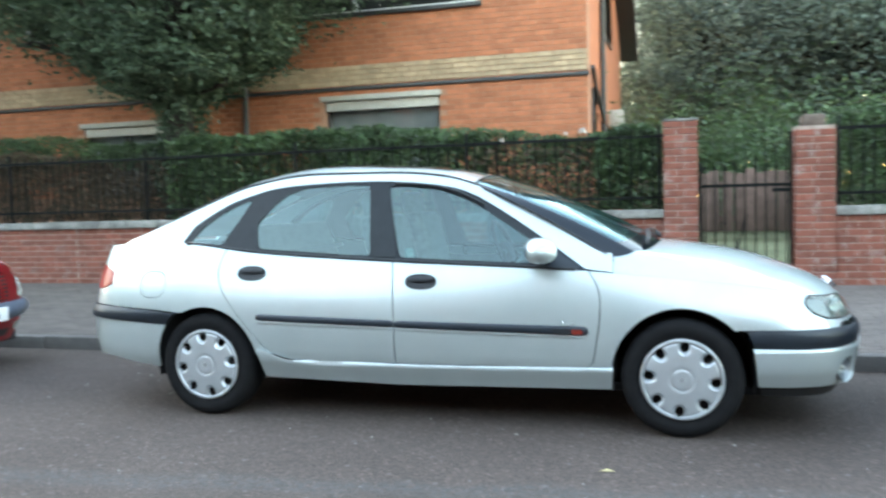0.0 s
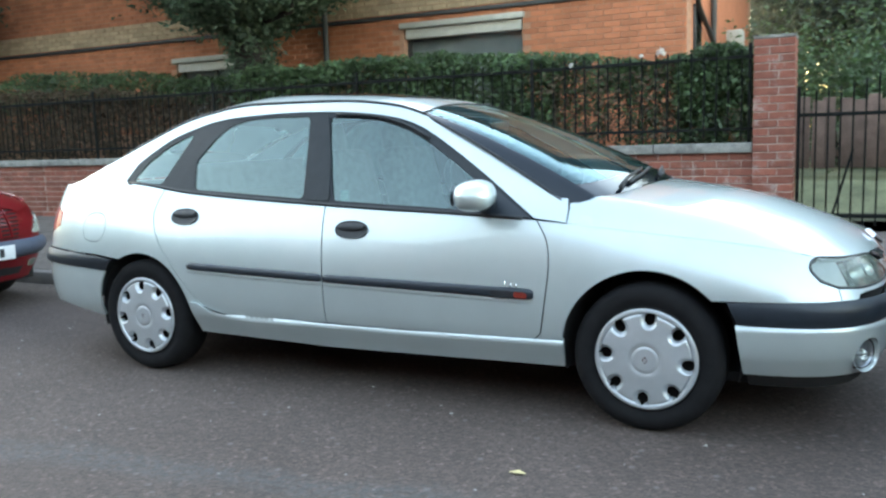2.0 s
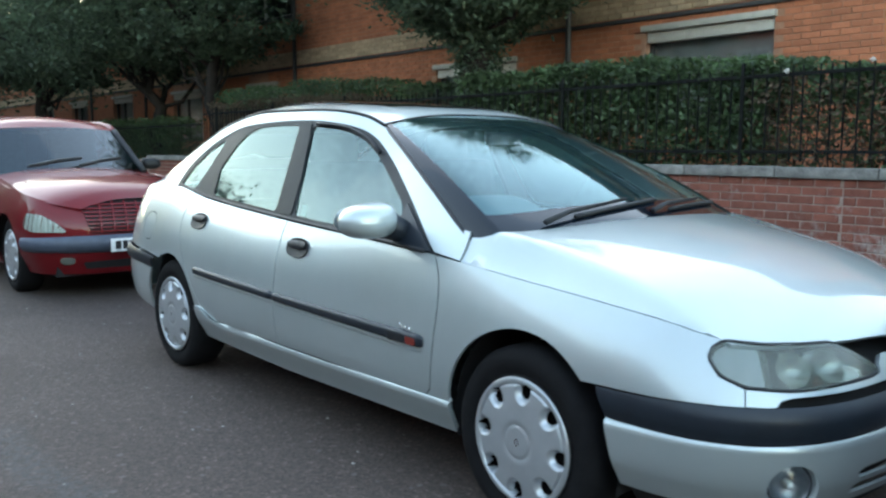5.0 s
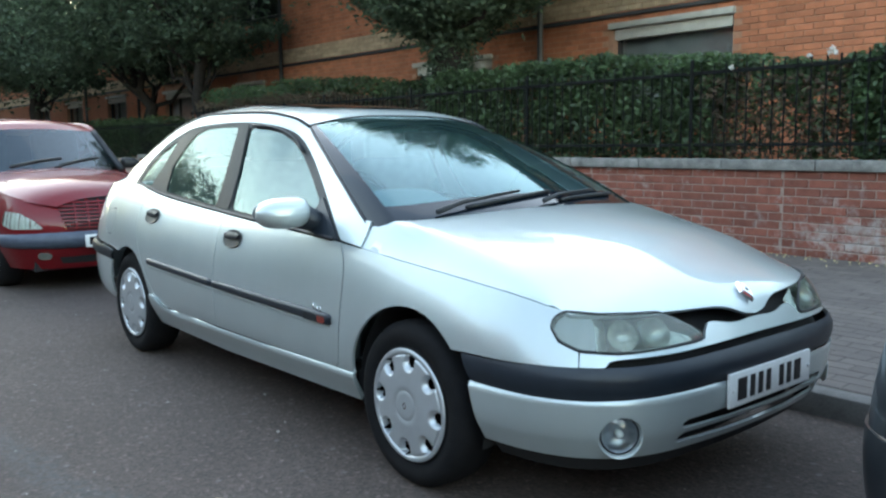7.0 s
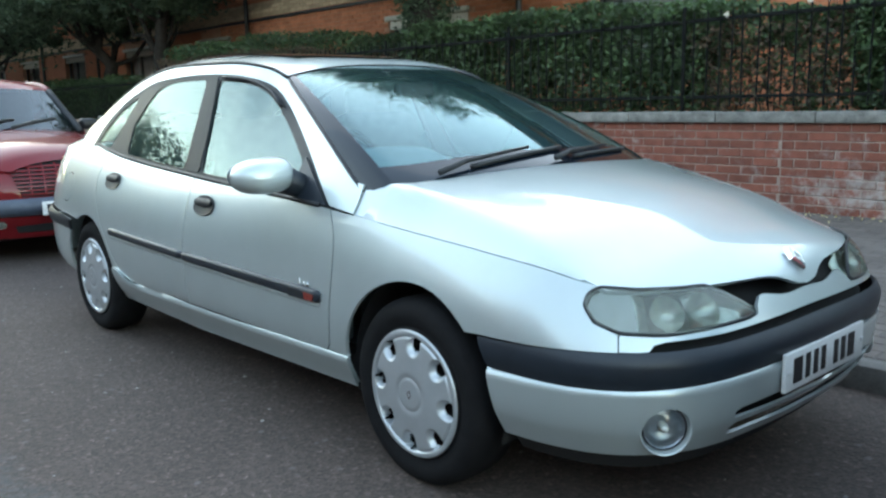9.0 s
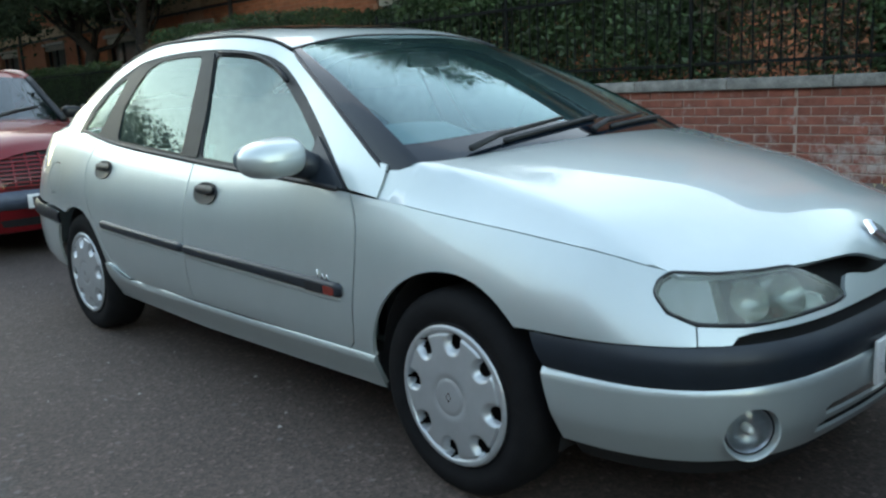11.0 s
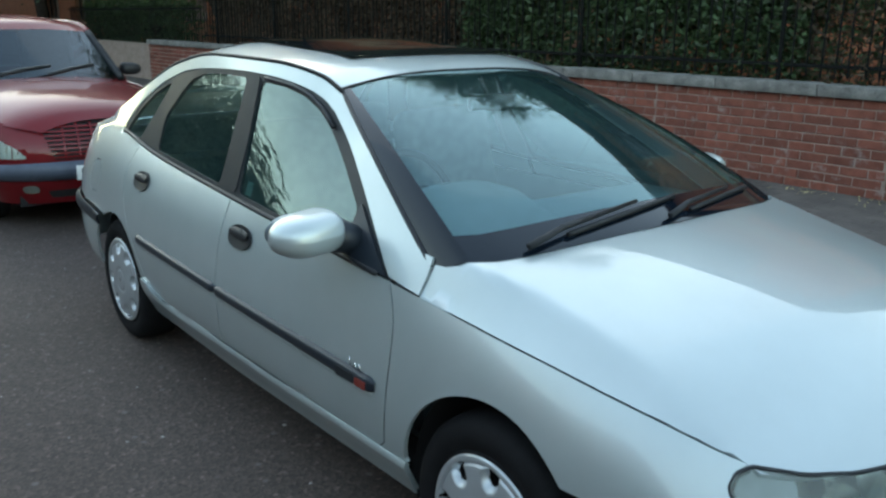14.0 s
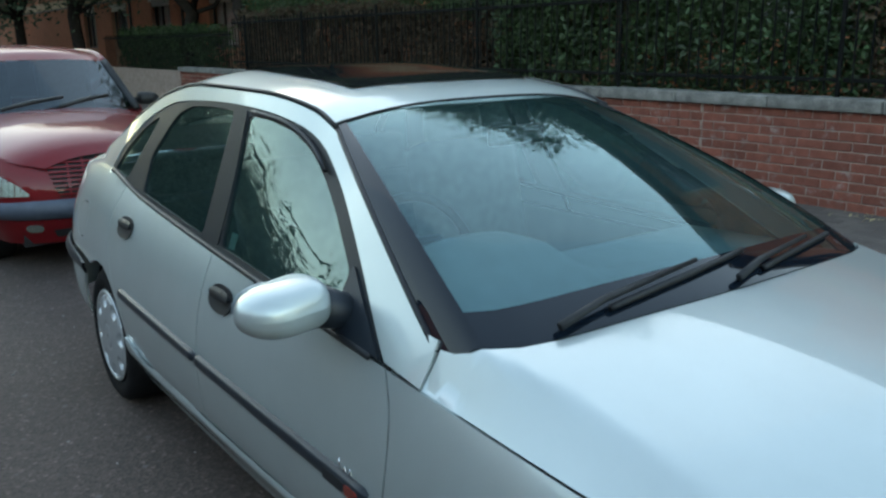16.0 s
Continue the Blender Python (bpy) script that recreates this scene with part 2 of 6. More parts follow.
    a2 = tint_of(nt, a1, (0.15, 0.135, 0.125), maths(nt, "MULTIPLY", spot, 0.6))
    nt.links.new(a2, b.inputs["Base Color"])
    b.inputs["Roughness"].default_value = 0.85
    add = nt.nodes.new("ShaderNodeMath")
    add.operation = "ADD"
    nt.links.new(chip.outputs["Distance"], add.inputs[0])
    nt.links.new(grit.outputs["Fac"], add.inputs[1])
    bp = node(nt, "ShaderNodeBump", Strength=0.6, Distance=0.004)
    nt.links.new(add.outputs[0], bp.inputs["Height"])
    nt.links.new(bp.outputs["Normal"], b.inputs["Normal"])
    return m


ASPHALT = asphalt()
KERB = surface("kerb_stone", (0.115, 0.108, 0.103), 0.9, 0, 0.35, 5, 150, 0.4, pieces=0.12)
PAVING = surface("paving_block", (0.105, 0.088, 0.080), 0.9, 0, 0.25, 4, 160, 0.35, pieces=0.14)
PAVING_FAR = surface("paving_far", (0.105, 0.088, 0.080), 0.9, 0, 0.25, 4, 160, 0.35, pieces=0.14, islands=True)
SAND = surface("joint_sand", (0.085, 0.078, 0.07), 0.95, 0, 0.3, 10, 200, 0.3)
SALTS = ((1.95, 0.40, 0.40, 0.18), (0.40, 0.35, 0.33))
BRICK_RED = surface("garden_brick", (0.20, 0.055, 0.036), 0.88, 0, 0.3, 14, 180, 0.5, pieces=0.22, salts=SALTS, second=(0.25, 0.115, 0.085), second_amount=0.3)
BRICK_RED_FAR = surface("garden_brick_rest", (0.20, 0.055, 0.036), 0.88, 0, 0.3, 14, 180, 0.5, pieces=0.22, salts=SALTS, islands=True, second=(0.25, 0.115, 0.085), second_amount=0.3)
BRICK_ORANGE = surface("house_brick", (0.42, 0.145, 0.072), 0.85, 0, 0.2, 6, 150, 0.4, pieces=0.16)
BRICK_ORANGE_FAR = surface("house_brick_rest", (0.42, 0.145, 0.072), 0.85, 0, 0.2, 6, 150, 0.4, pieces=0.16, islands=True)
MORTAR = surface("mortar", (0.33, 0.25, 0.215), 0.95, 0, 0.3, 12, 200, 0.4, salts=SALTS)
MORTAR_O = surface("house_mortar", (0.38, 0.2, 0.13), 0.95, 0, 0.25, 12, 200, 0.4)
BUFF = surface("buff_brick", (0.43, 0.31, 0.20), 0.88, 0, 0.25, 8, 150, 0.4, pieces=0.16, islands=True)
OLD_BRICK = surface("weathered_pier_top", (0.115, 0.078, 0.062), 0.95, 0, 0.5, 9, 120, 0.6, second=(0.20, 0.17, 0.15), second_amount=0.4)
COPING = surface("coping_stone", (0.19, 0.185, 0.175), 0.92, 0, 0.5, 9, 120, 0.5, pieces=0.15, second=(0.33, 0.32, 0.30), second_amount=0.5)
IRON = surface("black_iron", (0.008, 0.009, 0.009), 0.75, 0.0, 0.3, 30, 200, 0.15, spec=0.1)
WOOD = surface("weathered_board", (0.135, 0.085, 0.068), 0.9, 0, 0.35, 7, 140, 0.4, pieces=0.2)
DRY_GRASS = surface("dry_grass", (0.20, 0.21, 0.12), 0.95, 0, 0.4, 3, 60, 0.5)
LINTEL = surface("painted_lintel", (0.42, 0.40, 0.35), 0.7, 0, 0.15, 10, 150, 0.1)
BLIND = surface("window_blind", (0.50, 0.47, 0.42), 0.8, 0, 0.12, 10, 150, 0.1)
FRAME_DARK = surface("dark_frame", (0.03, 0.03, 0.032), 0.5, 0, 0.2, 10, 150, 0.1)
FRAME_WHITE = surface("white_frame", (0.6, 0.6, 0.6), 0.5, 0, 0.1, 10, 150, 0.1)
HOUSE_PANE = glass_sheet("house_pane", (0.66, 0.70, 0.72), 1.7)
CURTAIN = surface("net_curtain", (0.40, 0.41, 0.41), 0.9, 0, 0.25, 4, 60, 0.1)
# the unlit rooms' shade is put into this near-black colour
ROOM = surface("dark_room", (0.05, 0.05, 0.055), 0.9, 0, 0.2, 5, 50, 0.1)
ROOF_TILE = surface("roof_tile", (0.09, 0.06, 0.05), 0.85, 0, 0.3, 6, 100, 0.4)
HEDGE_LEAF = surface("hedge_leaf", (0.042, 0.080, 0.038), 0.45, 0, 0.45, 1.6, 60, 0.0, pieces=0.5, islands=True, leaf=0.3, second=(0.13, 0.22, 0.08), second_amount=0.45)
DEAD_LEAF = surface("dry_leaf", (0.085, 0.060, 0.038), 0.8, 0, 0.4, 2, 60, 0.0, pieces=0.45, islands=True, leaf=0.15)
TREE_LEAF = surface("tree_leaf", (0.062, 0.108, 0.068), 0.65, 0, 0.5, 0.8, 40, 0.0, pieces=0.45, islands=True, leaf=0.42, second=(0.12, 0.17, 0.10), second_amount=0.5)
# distance haze is put into this leaf colour: paler and greyer than TREE_LEAF
HAZED_LEAF = surface("hazed_leaf", (0.092, 0.122, 0.102), 0.85, 0, 0.4, 0.5, 30, 0.0, pieces=0.4, islands=True, leaf=0.3)
BARK = surface("bark", (0.026, 0.022, 0.020), 0.95, 0, 0.4, 9, 90, 0.7, spec=0.1)
TWIG = surface("twig", (0.06, 0.042, 0.03), 0.9, 0, 0.4, 9, 90, 0.4)
PETAL = surface("white_petal", (0.75, 0.72, 0.68), 0.6, 0, 0.1, 20, 100, 0.0, leaf=0.3)
SOIL = surface("garden_soil", (0.06, 0.055, 0.035), 0.95, 0, 0.4, 3, 60, 0.4, second=(0.08, 0.11, 0.04), second_amount=0.5)
RED_PAINT = surface("red_paint", (0.15, 0.006, 0.009), 0.5, 0.1, 0.05, 3, 600, 0.0, spec=0.12, coat=0.6, coat_rough=0.02)
NAVY_PAINT = surface("dark_grey_paint", (0.012, 0.016, 0.022), 0.35, 0.2, 0.06, 3, 600, 0.0, coat=0.6, coat_rough=0.08)

# ---------------------------------------------------------------- building blocks


def mesh_of(verts, faces, smooth=False, sharp=None):
    me = bpy.data.meshes.new("mesh")
    me.from_pydata([tuple(v) for v in verts], [], [tuple(f) for f in faces])
    if smooth:
        me.polygons.foreach_set("use_smooth", [True] * len(me.polygons))
        if sharp is not None:
            me.set_sharp_from_angle(angle=radians(sharp))
    me.update()
    return me


def bm_mesh(bm, smooth=False, sharp=40):
    me = bpy.data.meshes.new("mesh")
    bm.to_mesh(me)
    bm.free()
    if smooth:
        me.polygons.foreach_set("use_smooth", [True] * len(me.polygons))
        me.set_sharp_from_angle(angle=radians(sharp))
    return me


def part(name, me, material, parent=None, label="", m=None):
    """Links one mesh as an object, under a thing or a part."""
    ob = new(name, me)
    if material and not me.materials:
        me.materials.append(material)
    ob.parent = parent
    if m is not None:
        ob.matrix_basis = m
    return tagged(ob, label)


def thing(name, label, category, group="", kind="", at=(0, 0, 0)):
    ob = new(name)
    ob.location = at
    ob.empty_display_size = 0.1
    return tagged(ob, label, category, group, kind)


def box(x0, x1, y0, y1, z0, z1, bevel=0.0, seg=2):
    bm = bmesh.new()
    bmesh.ops.create_cube(bm, size=1, matrix=Matrix.Translation(((x0 + x1) / 2, (y0 + y1) / 2, (z0 + z1) / 2)) @ Matrix.Diagonal((x1 - x0, y1 - y0, z1 - z0, 1)))
    if bevel:
        bmesh.ops.bevel(bm, geom=bm.edges[:], offset=bevel, segments=seg, affect="EDGES", profile=0.5)
    return bm_mesh(bm, bool(bevel))


def join_meshes(list_of):
    verts, faces = [], []
    for v, f in list_of:
        n = len(verts)
        verts += v
        faces += [tuple(i + n for i in g) for g in f]
    return verts, faces


def tube(points, radii, sides=8, caps=True):
    """Vertices and faces of a round bar along points."""
    pts = [Vector(p) for p in points]
    verts, faces = [], []
    up = Vector((0.31, 0.2, 0.93))
    for i, p in enumerate(pts):
        d = (pts[min(i + 1, len(pts) - 1)] - pts[max(i - 1, 0)]).normalized()
        s = d.cross(up)
        s = (s if s.length > 0.05 else d.cross(Vector((1, 0, 0)))).normalized()
        t = s.cross(d)
        r = radii[i] if hasattr(radii, "__len__") else radii
        for k in range(sides):
            an = 2 * math.pi * k / sides
            verts.append(p + r * (math.cos(an) * s + math.sin(an) * t))
    for i in range(len(pts) - 1):
        for k in range(sides):
            a, b = i * sides + k, i * sides + (k + 1) % sides
            faces.append((a, b, b + sides, a + sides))
    if caps:
        faces.append(tuple(range(sides))[::-1])
        faces.append(tuple(range((len(pts) - 1) * sides, len(pts) * sides)))
    return verts, faces


def prism(poly, z0, z1):
    """Vertices and faces of a flat outline raised from z0 to z1."""
    n = len(poly)
    verts = [(x, y, z0) for x, y in poly] + [(x, y, z1) for x, y in poly]
    faces = [tuple(range(n))[::-1], tuple(range(n, 2 * n))] + [(i, (i + 1) % n, n + (i + 1) % n, n + i) for i in range(n)]
    return verts, faces


def lathe(profile, n=48, axis="y"):
    """Spins (radius, height) pairs round an axis."""
    verts, faces = [], []
    for r, h in profile:
        for k in range(n):
            an = 2 * math.pi * k / n
            c, s = r * math.cos(an), r * math.sin(an)
            verts.append((c, h, s) if axis == "y" else (c, s, h))
    for i in range(len(profile) - 1):
        for k in range(n):
            a, b = i * n + k, i * n + (k + 1) % n
            faces.append((a, b, b + n, a + n))
    return verts, faces


def smooth_curve(xs, ys):
    """A curve through points that does not overshoot between them."""
    xs, ys = np.array(xs, float), np.array(ys, float)
    h = np.diff(xs)
    d = np.diff(ys) / h
    m = np.zeros(len(xs))
    m[0], m[-1] = d[0], d[-1]
    for i in range(1, len(xs) - 1):
        m[i] = 0 if d[i - 1] * d[i] <= 0 else (h[i - 1] + h[i]) / (h[i] / d[i - 1] + h[i - 1] / d[i])

    def f(x):
        x = min(max(x, xs[0]), xs[-1])
        i = int(min(max(np.searchsorted(xs, x) - 1, 0), len(xs) - 2))
        t = (x - xs[i]) / h[i]
        return float(ys[i] * (1 + 2 * t) * (1 - t) ** 2 + h[i] * m[i] * t * (1 - t) ** 2 + ys[i + 1] * t * t * (3 - 2 * t) + h[i] * m[i + 1] * t * t * (t - 1))
    return f


def rounded(poly, r, n=4):
    """Rounds a polygon's corners."""
    out = []
    k = len(poly)
    for i in range(k):
        p, a, b = (Vector(poly[j]) for j in (i, i - 1, (i + 1) % k))
        ra, rb = min(r, (a - p).length * 0.45), min(r, (b - p).length * 0.45)
        s, e = p + (a - p).normalized() * ra, p + (b - p).normalized() * rb
        for j in range(n + 1):
            t = j / n
            out.append(tuple(s * (1 - t) ** 2 + p * 2 * t * (1 - t) + e * t * t))
    return out


def flow(points, step=0.03):
    """A smooth open line through points (Catmull-Rom)."""
    P = [Vector(p) for p in points]
    P = [P[0] * 2 - P[1]] + P + [P[-1] * 2 - P[-2]]
    out = []
    for i in range(1, len(P) - 2):
        a, b, c, d = P[i - 1:i + 3]
        n = max(1, int((c - b).length / step))
        for j in range(n):
            t = j / n
            out.append(tuple(0.5 * (2 * b + (c - a) * t + (2 * a - 5 * b + 4 * c - d) * t * t + (3 * b - a - 3 * c + d) * t ** 3)))
    out.append(tuple(P[-2]))
    return out


def ellipse(cx, cy, rx, ry, n=28, power=2.0):
    out = []
    for i in range(n):
        an = 2 * math.pi * i / n
        c, s = math.cos(an), math.sin(an)
        out.append((cx + rx * math.copysign(abs(c) ** (2 / power), c), cy + ry * math.copysign(abs(s) ** (2 / power), s)))
    return out


def inside(px, py, poly):
    """Which of the points lie in the polygon."""
    q = np.array(poly)
    hit = np.zeros(len(px), bool)
    x0, y0 = q[:, 0], q[:, 1]
    x1, y1 = np.roll(x0, -1), np.roll(y0, -1)
    for a, b, c, d in zip(x0, y0, x1, y1):
        if b != d:
            hit ^= ((b > py) != (d > py)) & (px < (c - a) * (py - b) / (d - b) + a)
    return hit


def sheet(poly, holes, place, step=0.03, lift=0.0, rim=0.012, grid=None):
    """Meshes a flat outline with holes and lays it on a curved surface; its edges turn in by rim, so that joints between sheets are real gaps.
    place(a, b) gives a point; lift is the height over the surface, a number or a function."""
    gx, gz = grid or (step, step)
    pts, edges = [], []
    for loop in [poly] + list(holes):
        n0 = len(pts)
        k = len(loop)
        for i in range(k):
            a, b = Vector(loop[i][:2]), Vector(loop[(i + 1) % k][:2])
            n = max(1, int(math.hypot((b - a).x / gx, (b - a).y / gz) + 0.5))
            pts += [a.lerp(b, j / n) for j in range(n)]
        m = len(pts) - n0
        edges += [(n0 + i, n0 + (i + 1) % m) for i in range(m)]
    P = np.array([tuple(p) for p in pts])
    (x0, z0), (x1, z1) = P.min(0), P.max(0)
    ax, az = np.meshgrid(np.arange(x0 + gx * 0.5, x1, gx), np.arange(z0 + gz * 0.5, z1, gz))
    ax, az = ax.ravel(), az.ravel()
    keep = inside(ax, az, poly)
    for h in holes:
        keep &= ~inside(ax, az, h)
    ax, az = ax[keep], az[keep]
    if len(ax):
        near = np.min(((ax[:, None] - P[None, :, 0]) / gx) ** 2 + ((az[:, None] - P[None, :, 1]) / gz) ** 2, axis=1) > 0.2
        pts = pts + [Vector((p, q)) for p, q in zip(ax[near], az[near])]
    vs, es, fs, *_ = delaunay_2d_cdt(pts, edges, [], 0, 1e-6)
    V = np.array([tuple(v) for v in vs])
    F = np.array([tuple(f) for f in fs])
    c = V[F].mean(1)
    ok = inside(c[:, 0], c[:, 1], poly)
    for h in holes:
        ok &= ~inside(c[:, 0], c[:, 1], h)
    F = F[ok]
    def skin(p, q):
        o = Vector(place(p, q))
        n = (Vector(place(p + 1e-3, q)) - o).cross(Vector(place(p, q + 1e-3)) - o).normalized()
        return o + n * (lift(p, q) if callable(lift) else lift), n

    out, normals = [], []
    for p, q in V:
        o, n = skin(p, q)
        if callable(lift):
            n = (skin(p + 1e-3, q)[0] - o).cross(skin(p, q + 1e-3)[0] - o).normalized()
        out.append(o)
        normals.append(n)
    faces = [tuple(int(i) for i in f) for f in F]
    used = sorted({i for f in faces for i in f})
    index = {k: i for i, k in enumerate(used)}
    verts, norms = [out[k] for k in used], [normals[k] for k in used]
    quads = [tuple(index[i] for i in f) for f in faces]
    if rim:
        seen = {(f[i], f[(i + 1) % 3]) for f in faces for i in range(3)}
        for i, j in sorted(seen):
            if (j, i) not in seen:
                side_n = (out[j] - out[i]).cross(normals[i]).normalized()
                k = len(verts)
                verts += [out[j], out[i], out[i] - normals[i] * rim, out[j] - normals[j] * rim]
                norms += [side_n] * 4
                quads.append((k, k + 1, k + 2, k + 3))
    me = bpy.data.meshes.new("sheet")
    me.from_pydata(verts, [], quads)
    me.polygons.foreach_set("use_smooth", [True] * len(me.polygons))
    me.normals_split_custom_set_from_vertices([tuple(n) for n in norms])
    me.update()
    return me


def flipped(me):
    """The same mesh on the other side of the car (mirrored in y)."""
    o = bpy.data.meshes.new("sheet")
    o.from_pydata([(v.co.x, -v.co.y, v.co.z) for v in me.vertices], [], [tuple(p.vertices)[::-1] for p in me.polygons])
    o.polygons.foreach_set("use_smooth", [True] * len(o.polygons))
    if me.has_custom_normals:
        n = [None] * len(me.vertices)
        for lp, cn in zip(me.loops, me.corner_normals):
            n[lp.vertex_index] = (cn.vector.x, -cn.vector.y, cn.vector.z)
        o.normals_split_custom_set_from_vertices(n)
    o.update()
    return o


def grid_mesh(rows, smooth=True):
    """A mesh from rows of points, each row as long as the next."""
    n = len(rows[0])
    verts = [p for r in rows for p in r]
    faces = [(i * n + j, (i + 1) * n + j, (i + 1) * n + j + 1, i * n + j + 1) for i in range(len(rows) - 1) for j in range(n - 1)]
    return mesh_of(verts, faces, smooth)


# ---------------------------------------------------------------- ground
GROUND = mesh_of([(-400, -400, 0), (400, -400, 0), (400, 400, 0), (-400, 400, 0)], [(0, 1, 2, 3)])
tagged(part("road", GROUND, ASPHALT), "worn grey-brown asphalt street with small pale chips", "road", kind="structure")


def pavement_z(y):
    return 0.105 + (y - 1.0) * 0.036


KERB_Y, WALL_Y = 1.0, 4.45
pv = mesh_of([(-60, 1.125, 0), (40, 1.125, 0), (40, WALL_Y, 0), (-60, WALL_Y, 0), (-60, 1.125, pavement_z(1.125) - 0.005), (40, 1.125, pavement_z(1.125) - 0.005),
              (40, WALL_Y, pavement_z(WALL_Y) - 0.005), (-60, WALL_Y, pavement_z(WALL_Y) - 0.005)], [(4, 5, 6, 7), (0, 1, 5, 4), (2, 3, 7, 6)])
pavement = tagged(part("pavement", pv, SAND), "grey-brown block-paved footway beside the street", "pavement", kind="structure")
garden = mesh_of([(-60, WALL_Y + 0.2, 0.3), (60, WALL_Y + 0.2, 0.3), (60, 80, 0.3), (-60, 80, 0.3)], [(0, 1, 2, 3)])
tagged(part("garden_ground", garden, SOIL), "dark garden soil and rough grass behind the wall", "ground", kind="structure")

kerb = tagged(thing("kerb", "row of worn grey kerb stones along the street", "kerb", kind="structure"))
kerb_me = box(-0.452, 0.452, KERB_Y, KERB_Y + 0.122, -0.1, 0.108, 0.014, 2)
for i in range(40):
    part("kerb_stone", kerb_me, KERB, kerb, m=pose(-24.3 + 0.915 * i, random.uniform(-0.004, 0.004), random.uniform(-0.004, 0.003)))

# ---------------------------------------------------------------- garden wall, piers, coping
WALL_Z0, COURSE = 0.215, 0.075
PIER1, PIER2 = (2.47, 2.83), (3.81, 4.2)


def wall_core(name, x0, x1):
    return tagged(part(name, box(x0, x1, WALL_Y + 0.008, WALL_Y + 0.215, 0.0, 0.965), MORTAR), "low red brick garden wall with grey stone coping", "wall", kind="structure")


wall_west = wall_core("wall_west", -34.0, PIER1[0] + 0.008)
wall_east = wall_core("wall_east", PIER2[1] - 0.008, 12.0)
wall_piers = {}
for name, (x0, x1), top in (("pier_west", PIER1, 2.015), ("pier_east", PIER2, 1.90)):
    wall_piers[name] = tagged(part(name, box(x0 + 0.008, x1 - 0.008, WALL_Y - 0.042, WALL_Y + 0.29, 0.0, top), MORTAR), "red brick gate pier with a weathered top", "pier", kind="structure")
part("cap", box(PIER1[0] - 0.005, PIER1[1] + 0.005, WALL_Y - 0.055, WALL_Y + 0.305, 2.012, 2.04, 0.008), COPING, wall_piers["pier_west"])
part("cap", box(PIER2[0] + 0.07, PIER2[1] - 0.09, WALL_Y - 0.03, WALL_Y + 0.25, 1.9, 2.02, 0.02), OLD_BRICK, wall_piers["pier_east"])
for w, x0, x1 in ((wall_west, -14.0, PIER1[0] - 0.002), (wall_east, PIER2[1] + 0.002, 11.0)):
    x = x1
    while x > x0:
        L = min(random.uniform(0.86, 0.94), x - x0)
        part("coping_stone", box(x - L + 0.004, x - 0.004, WALL_Y - 0.045, WALL_Y + 0.26, 0.963 + random.uniform(-0.002, 0.002), 1.058 + random.uniform(-0.004, 0.004), 0.012), COPING, w)
        x -= L

# ---------------------------------------------------------------- iron railings and gate
def bar_mesh(z0, z1, r=0.009, tip=0.035):
    v, f = tube([(0, 0, z0), (0, 0, z1 - tip), (0, 0, z1 - tip * 0.6), (0, 0, z1)], [r, r, r * 1.25, 0.002], 6)
    return mesh_of(v, f, True, 40)


FENCE_Y = WALL_Y + 0.12
bar_me = bar_mesh(1.10, 1.955)
post_me = box(-0.015, 0.015, -0.015, 0.015, 1.05, 2.0, 0.003)


def railing(x0, x1, posts):
    f = thing("iron_railing", "black wrought-iron railing standing on the garden wall", "railing")
    part("top_rail", box(x0, x1, FENCE_Y - 0.006, FENCE_Y + 0.006, 1.855, 1.89, 0.003), IRON, f)
    part("bottom_rail", box(x0, x1, FENCE_Y - 0.006, FENCE_Y + 0.006, 1.175, 1.205, 0.003), IRON, f)
    n = int((x1 - x0) / 0.118)
    for i in range(n):
        part("bar", bar_me, IRON, f, m=pose(x0 + 0.05 + i * 0.118, FENCE_Y, 0, random.uniform(-.5, .5), random.uniform(-.5, .5)))
    for x in posts:
        part("post", post_me, IRON, f, m=pose(x, FENCE_Y, 0))


railing(-11.4, PIER1[0], [-10.8, -8.6, -6.4, -4.2, -2.0, 0.21, 2.42])
railing(PIER2[1], 9.0, [4.25, 6.4, 8.6])
low_railing_me = bar_mesh(0.95, 1.75)
far_rail = thing("iron_railing", "black iron railing on the lower stretch of wall", "railing")
part("top_rail", box(-20, -11.45, FENCE_Y - 0.006, FENCE_Y + 0.006, 1.66, 1.69, 0.003), IRON, far_rail)
for i in range(70):
    part("bar", low_railing_me, IRON, far_rail, m=pose(-11.5 - i * 0.12, FENCE_Y, 0))

gate = thing("garden_gate", "narrow black iron bar gate between brick piers", "gate")
for i in range(9):
    part("bar", bar_mesh(0.27, 1.52 + 0.26 * (i / 8) ** 2, 0.0085), IRON, gate, m=pose(PIER1[1] + 0.075 + i * 0.104, WALL_Y + 0.1, 0))
for z in (0.34, 1.28):
    part("cross_bar", box(PIER1[1] + 0.03, PIER2[0] - 0.03, WALL_Y + 0.09, WALL_Y + 0.11, z, z + 0.035, 0.004), IRON, gate)
part("gate_stile", box(PIER1[1] + 0.015, PIER1[1] + 0.045, WALL_Y + 0.085, WALL_Y + 0.115, 0.25, 1.56, 0.005), IRON, gate)
part("gate_stile", box(PIER2[0] - 0.045, PIER2[0] - 0.015, WALL_Y + 0.085, WALL_Y + 0.115, 0.25, 1.86, 0.005), IRON, gate)
part("latch", box(PIER2[0] - 0.22, PIER2[0] - 0.02, WALL_Y + 0.06, WALL_Y + 0.09, 1.22, 1.26, 0.006), IRON, gate)
v, f = tube([(PIER1[1] + 0.32, WALL_Y + 0.06, 0.30), (PIER1[1] + 0.5, WALL_Y + 0.05, 0.98)], 0.012, 6)
